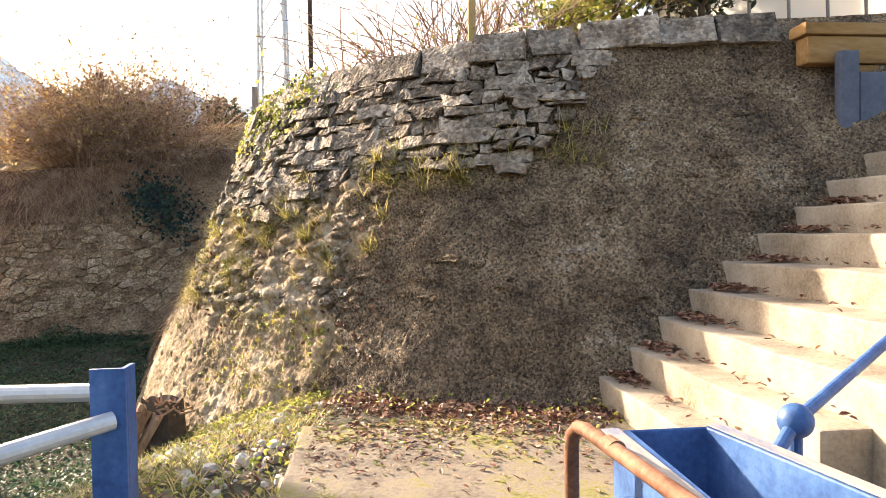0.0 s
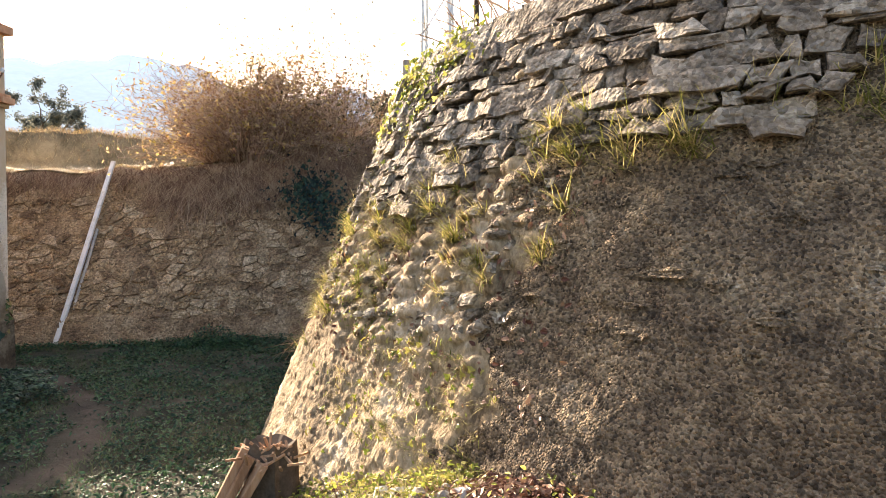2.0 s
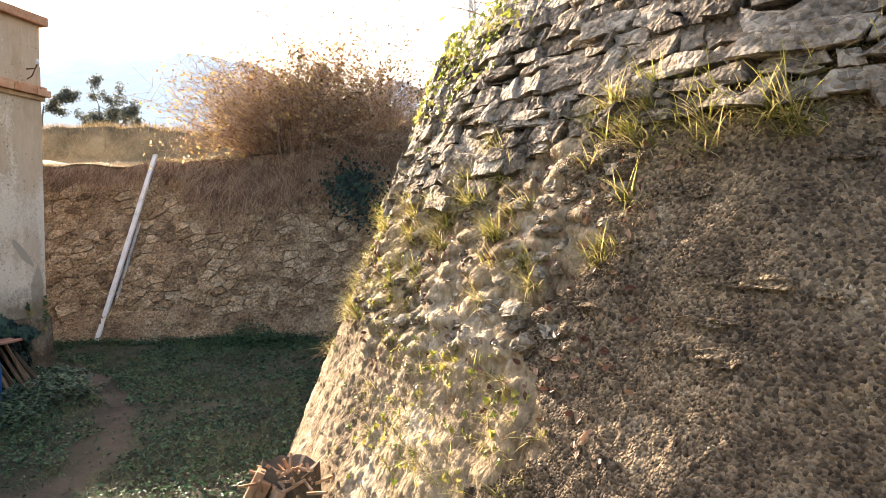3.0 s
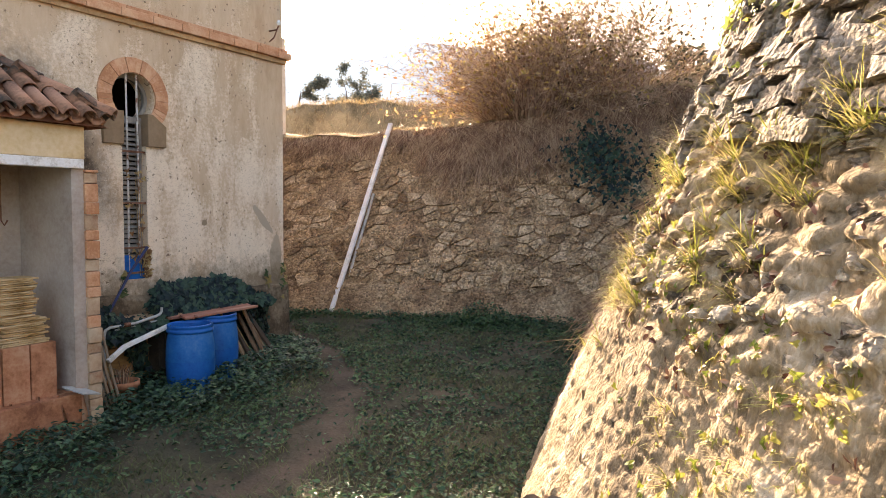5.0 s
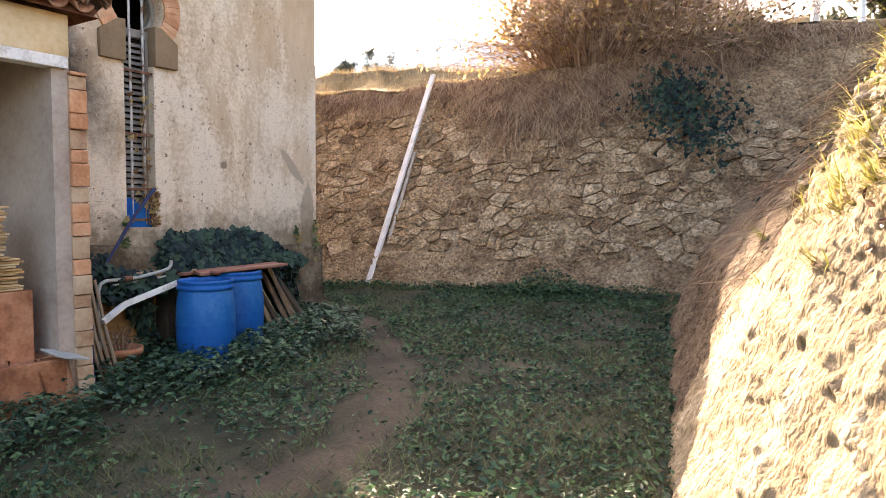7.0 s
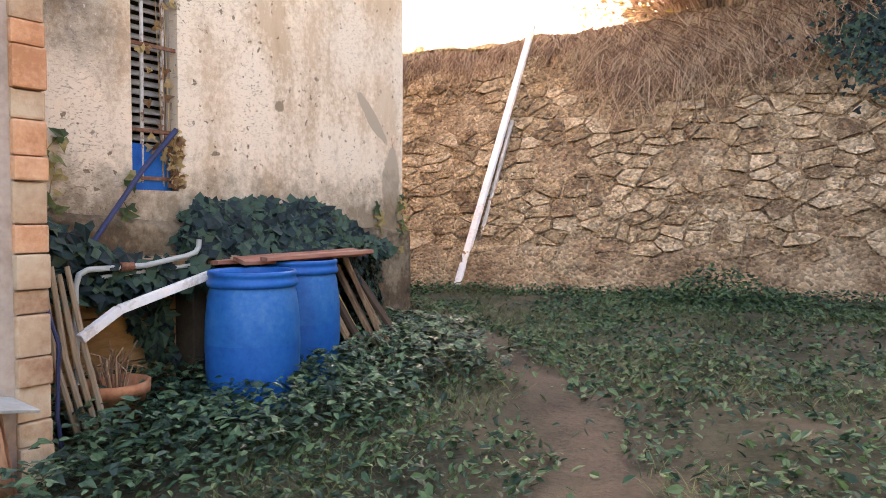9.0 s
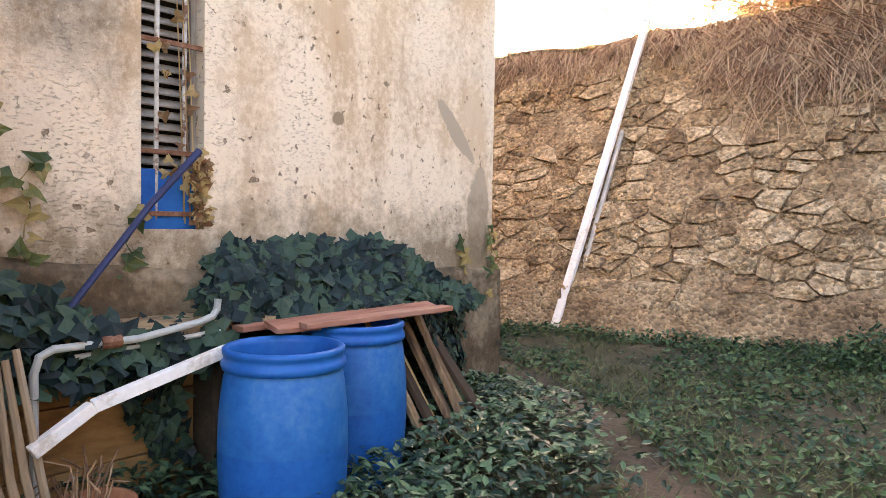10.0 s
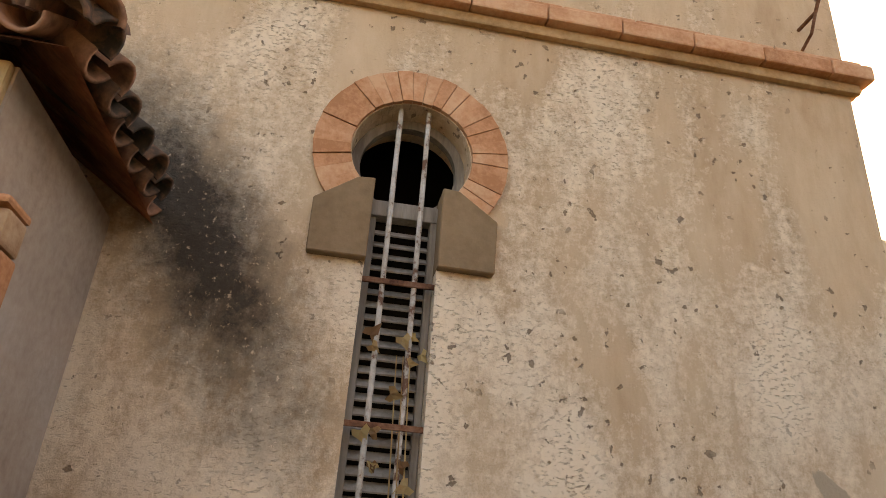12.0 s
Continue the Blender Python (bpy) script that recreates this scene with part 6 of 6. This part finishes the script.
# ---- stones of the walls: single pieces, last ----


def clip(poly, a, b):
    """Keeps the part of a polygon nearer to a than to b."""
    mx, my, nx, ny = (a[0] + b[0]) / 2, (a[1] + b[1]) / 2, b[0] - a[0], b[1] - a[1]
    out = []
    for i, p in enumerate(poly):
        q = poly[(i + 1) % len(poly)]
        dp, dq = (p[0] - mx) * nx + (p[1] - my) * ny, (q[0] - mx) * nx + (q[1] - my) * ny
        if dp <= 0:
            out.append(p)
        if dp * dq < 0:
            t = dp / (dp - dq)
            out.append((p[0] + t * (q[0] - p[0]), p[1] + t * (q[1] - p[1])))
    return out


def cells(points, flat, reach):
    """Packed stone outlines round the points; flat: how much wider than high they are."""
    pts = np.array([(u / flat, z) for u, z in points])
    res = []
    for i, p in enumerate(pts):
        d = np.hypot(*(pts - p).T)
        near = np.argsort(d)[1:15]
        r = reach
        poly = [(p[0] - r, p[1] - r), (p[0] + r, p[1] - r), (p[0] + r, p[1] + r), (p[0] - r, p[1] + r)]
        for k in near:
            poly = clip(poly, p, pts[k])
        res.append([(a * flat, b) for a, b in poly])
    return res


def stone_piece(poly, gap, depth, surf, rng):
    """Verts and faces of one stone: sides out of the bed, a worn edge, an uneven front."""
    cu, cz = sum(p[0] for p in poly) / len(poly), sum(p[1] for p in poly) / len(poly)
    ring = []
    for i, p in enumerate(poly):
        q = poly[(i + 1) % len(poly)]
        if math.hypot(q[0] - p[0], q[1] - p[1]) > 0.012:
            ring.append(p)
            ring.append(((p[0] + q[0]) / 2 + rng.gauss(0, 0.006), (p[1] + q[1]) / 2 + rng.gauss(0, 0.006)))
    if len(ring) < 6:
        return None
    rad = sum(math.hypot(p[0] - cu, p[1] - cz) for p in ring) / len(ring)
    verts, n = [], len(ring)
    k0 = max(0.3, 1 - gap / rad)
    tilt_u, tilt_z = rng.gauss(0, 0.10), rng.gauss(0, 0.10)
    for shrink, d in ((k0, -0.06), (k0 * 0.99, depth * 0.7), (k0 * 0.94, depth * 0.97), (k0 * 0.5, depth)):
        for u, z in ring:
            du, dz = (u - cu) * shrink, (z - cz) * shrink
            o = d + (du * tilt_u + dz * tilt_z + rng.gauss(0, 0.006) if d > 0 else 0)
            verts.append(surf(cu + du, cz + dz, o))
    verts.append(surf(cu, cz, depth + rng.gauss(0, 0.01)))
    faces = [(j * n + i, j * n + (i + 1) % n, (j + 1) * n + (i + 1) % n, (j + 1) * n + i) for j in range(3) for i in range(n)]
    faces += [(3 * n + i, 3 * n + (i + 1) % n, 4 * n) for i in range(n)]
    return verts, faces


def lay(points, flat, gap, depths, surf, parent, material, joined, keep, seed, inside, reach=0.3, polys=None):
    rng = random.Random(seed)
    av, af, made = [], [], 0
    for (u, z), poly in zip(points, polys or cells(points, flat, reach)):
        if not inside(u, z):
            continue
        r = stone_piece(poly, gap * rng.uniform(0.6, 1.6), rng.uniform(*depths), surf, rng)
        if r is None:
            continue
        if made < keep:
            raw("stone", [tuple(v) for v in r[0]], r[1], material, parent)
            made += 1
        else:
            k = len(av)
            av += [tuple(v) for v in r[0]]
            af += [tuple(k + i for i in f) for f in r[1]]
    if av:
        tagged(raw("joined_stone", av, af, joined, parent), kind="stuff")


def arc_table():
    """Lengths along the retaining wall's line at height 3.5."""
    out, last, acc, s = [], None, 0.0, 0.3
    while s < 12.5:
        p = bastion(s, 3.5)
        if last is not None:
            acc += (p - last).length
        out.append((acc, s))
        last = p
        s += 0.02
    return out


TABLE = arc_table()
TU, TS = [t[0] for t in TABLE], [t[1] for t in TABLE]


def s_of(u):
    return float(np.interp(u, TU, TS))


def u_of(s):
    return float(np.interp(s, TS, TU))


def build_drystone():
    rng = random.Random(81)
    pts, polys = [], []

    def stone(u0, u1, z0, z1, drop, row):
        """One roughly squared stone of a wavering course."""
        def bed(u, z):
            return z - drop + (0.035 * noise.noise(Vector((u * 1.1, z * 0.8, 5))) if row else 0.02 * noise.noise(Vector((u * 2, 0, 1))) * (z > 4.1))
        j = 0.012 if row == 0 else 0.024
        lean = rng.gauss(0, 0.02)
        um = (u0 + u1) / 2 + rng.gauss(0, 0.03)
        poly = [(u, bed(u, z) + rng.gauss(0, j * 0.6)) for u, z in ((u0 + rng.gauss(0, j) + lean, z0), (um, z0), (u1 + rng.gauss(0, j) + lean, z0), (u1 + rng.gauss(0, j) - lean, z1), (um, z1 + rng.gauss(0, j)), (u0 + rng.gauss(0, j) - lean, z1))]
        pts.append((sum(q[0] for q in poly) / 6, sum(q[1] for q in poly) / 6))
        polys.append(poly)
    z, row = 4.29, 0
    while z > 2.3:
        h = 0.30 if row == 0 else rng.uniform(0.10, 0.19)
        u = u_of(1.05) + rng.uniform(0, 0.3)
        while u < u_of(9.2):
            s = s_of(u)
            w = rng.uniform(0.4, 0.75) if row == 0 else rng.choice((0.13, 0.17, 0.22, 0.3, 0.42)) * rng.uniform(0.85, 1.2) * (1 - 0.3 * smooth01((s - 5) / 2))
            drop = 4.28 - top_at(s)
            if row and w > 0.2 and rng.random() < 0.16 + 0.1 * smooth01((s - 5) / 1.5) + 0.25 * (z < 3.3):
                c = z - h * rng.uniform(0.35, 0.65)
                stone(u, u + w, c, z, drop, row)
                stone(u, u + w, z - h, c, drop, row)
            else:
                stone(u, u + w, z - h, z, drop, row)
            u += w
        z -= h
        row += 1

    def surf(u, zz, o):
        return bastion(s_of(u), zz, o + 0.02)

    def inside(u, zz):
        s = s_of(u)
        low = 4.05 - 1.2 * smooth01((s - 2.0) / 1.5) - 0.35 * smooth01((s - 5.0) / 2) + 0.10 * noise.noise(Vector((s * 2, 0, 0)))
        return zz > low and zz < top_at(s) + 0.05
    lay(pts, 2.6, 0.007, (0.03, 0.11), surf, WALL, M_STONE, M_STONEJ, 300, 82, inside, polys=polys)
    # loose rubble showing on the rounded end
    loose = [(u_of(rng.uniform(5.0, 9.2)), rng.uniform(1.3, 2.7)) for _ in range(420)]

    def in_loose(u, zz):
        return noise.noise(Vector((u * 1.6, zz * 1.6, 8))) > -0.22 and zz > 1.6 + 0.25 * noise.noise(Vector((u, 0, 2)))

    def surf2(u, zz, o):
        s = s_of(u)
        return bastion(s, zz, o - 0.02 + 0.6 * relief(s, zz))
    lay(loose, 1.6, 0.03, (0.01, 0.075), surf2, WALL, M_STONEJ, M_STONEJ, 0, 83, in_loose, 0.075)


M_STONEJ = mat("grey_stone_loose", [(0.13, 0.10, 0.07), (0.28, 0.225, 0.16), (0.45, 0.39, 0.30)], 3.0, 0.92, 0.9, 22.0, island=0.25, dist=0.06, pebble=30.0)
build_drystone()


def build_bedded_stones():
    """Flat stones that show here and there through the render of the front."""
    rng = random.Random(85)
    pts, polys = [], []
    for _ in range(70):
        u, z = u_of(rng.uniform(0.9, 5.2)), 1.1 + 2.5 * rng.random() ** 0.8
        w, h, n = rng.uniform(0.04, 0.17), rng.uniform(0.02, 0.055), 7
        pts.append((u, z))
        polys.append([(u + w * math.cos(6.283 * k / n + 0.3) * rng.uniform(0.7, 1.2), z + h * math.sin(6.283 * k / n + 0.3) * rng.uniform(0.7, 1.2)) for k in range(n)])

    def surf(u, zz, o):
        s = s_of(u)
        return bastion(s, zz, relief(s, zz) + o)

    lay(pts, 2.0, 0.004, (0.0, 0.025), surf, WALL, M_RENDER, M_RENDER, 0, 86, lambda u, z: True, polys=polys)


build_bedded_stones()


def build_rubble():
    rng = random.Random(91)
    pts = []
    z = 0.55
    while z < 3.2:
        u = -13.0 + rng.uniform(0, 0.2)
        while u < -2.4:
            if rng.random() < 0.8:
                pts.append((u + rng.gauss(0, 0.05), z + rng.gauss(0, 0.05)))
            u += rng.uniform(0.15, 0.36)
        z += 0.155

    def surf(u, zz, o):
        return Vector((u, far_y(u, zz) - far_out(u, zz) - o, zz))

    def inside(u, zz):
        lim = 2.78 + 0.45 * smooth01((-8.4 - u) / 1.0) + 0.18 * noise.noise(Vector((u * 1.7, 0, 3)))
        return 0.66 + 0.12 * noise.noise(Vector((u * 2, 0, 1))) < zz < lim and noise.noise(Vector((u * 1.4, zz * 1.4, 31))) > -0.28
    order = sorted(pts, key=lambda p: abs(p[0] + 7.6))
    lay(order, 1.5, 0.016, (0.012, 0.05), surf, FARWALL, M_RUBBLE, M_RUBBLEJ, 300, 92, inside)


M_RUBBLEJ = mat("warm_rubble_loose", [(0.17, 0.105, 0.058), (0.33, 0.225, 0.125), (0.47, 0.35, 0.22)], 3.0, 0.93, 0.9, 20.0, island=0.3, dist=0.05, pebble=30.0)
build_rubble()
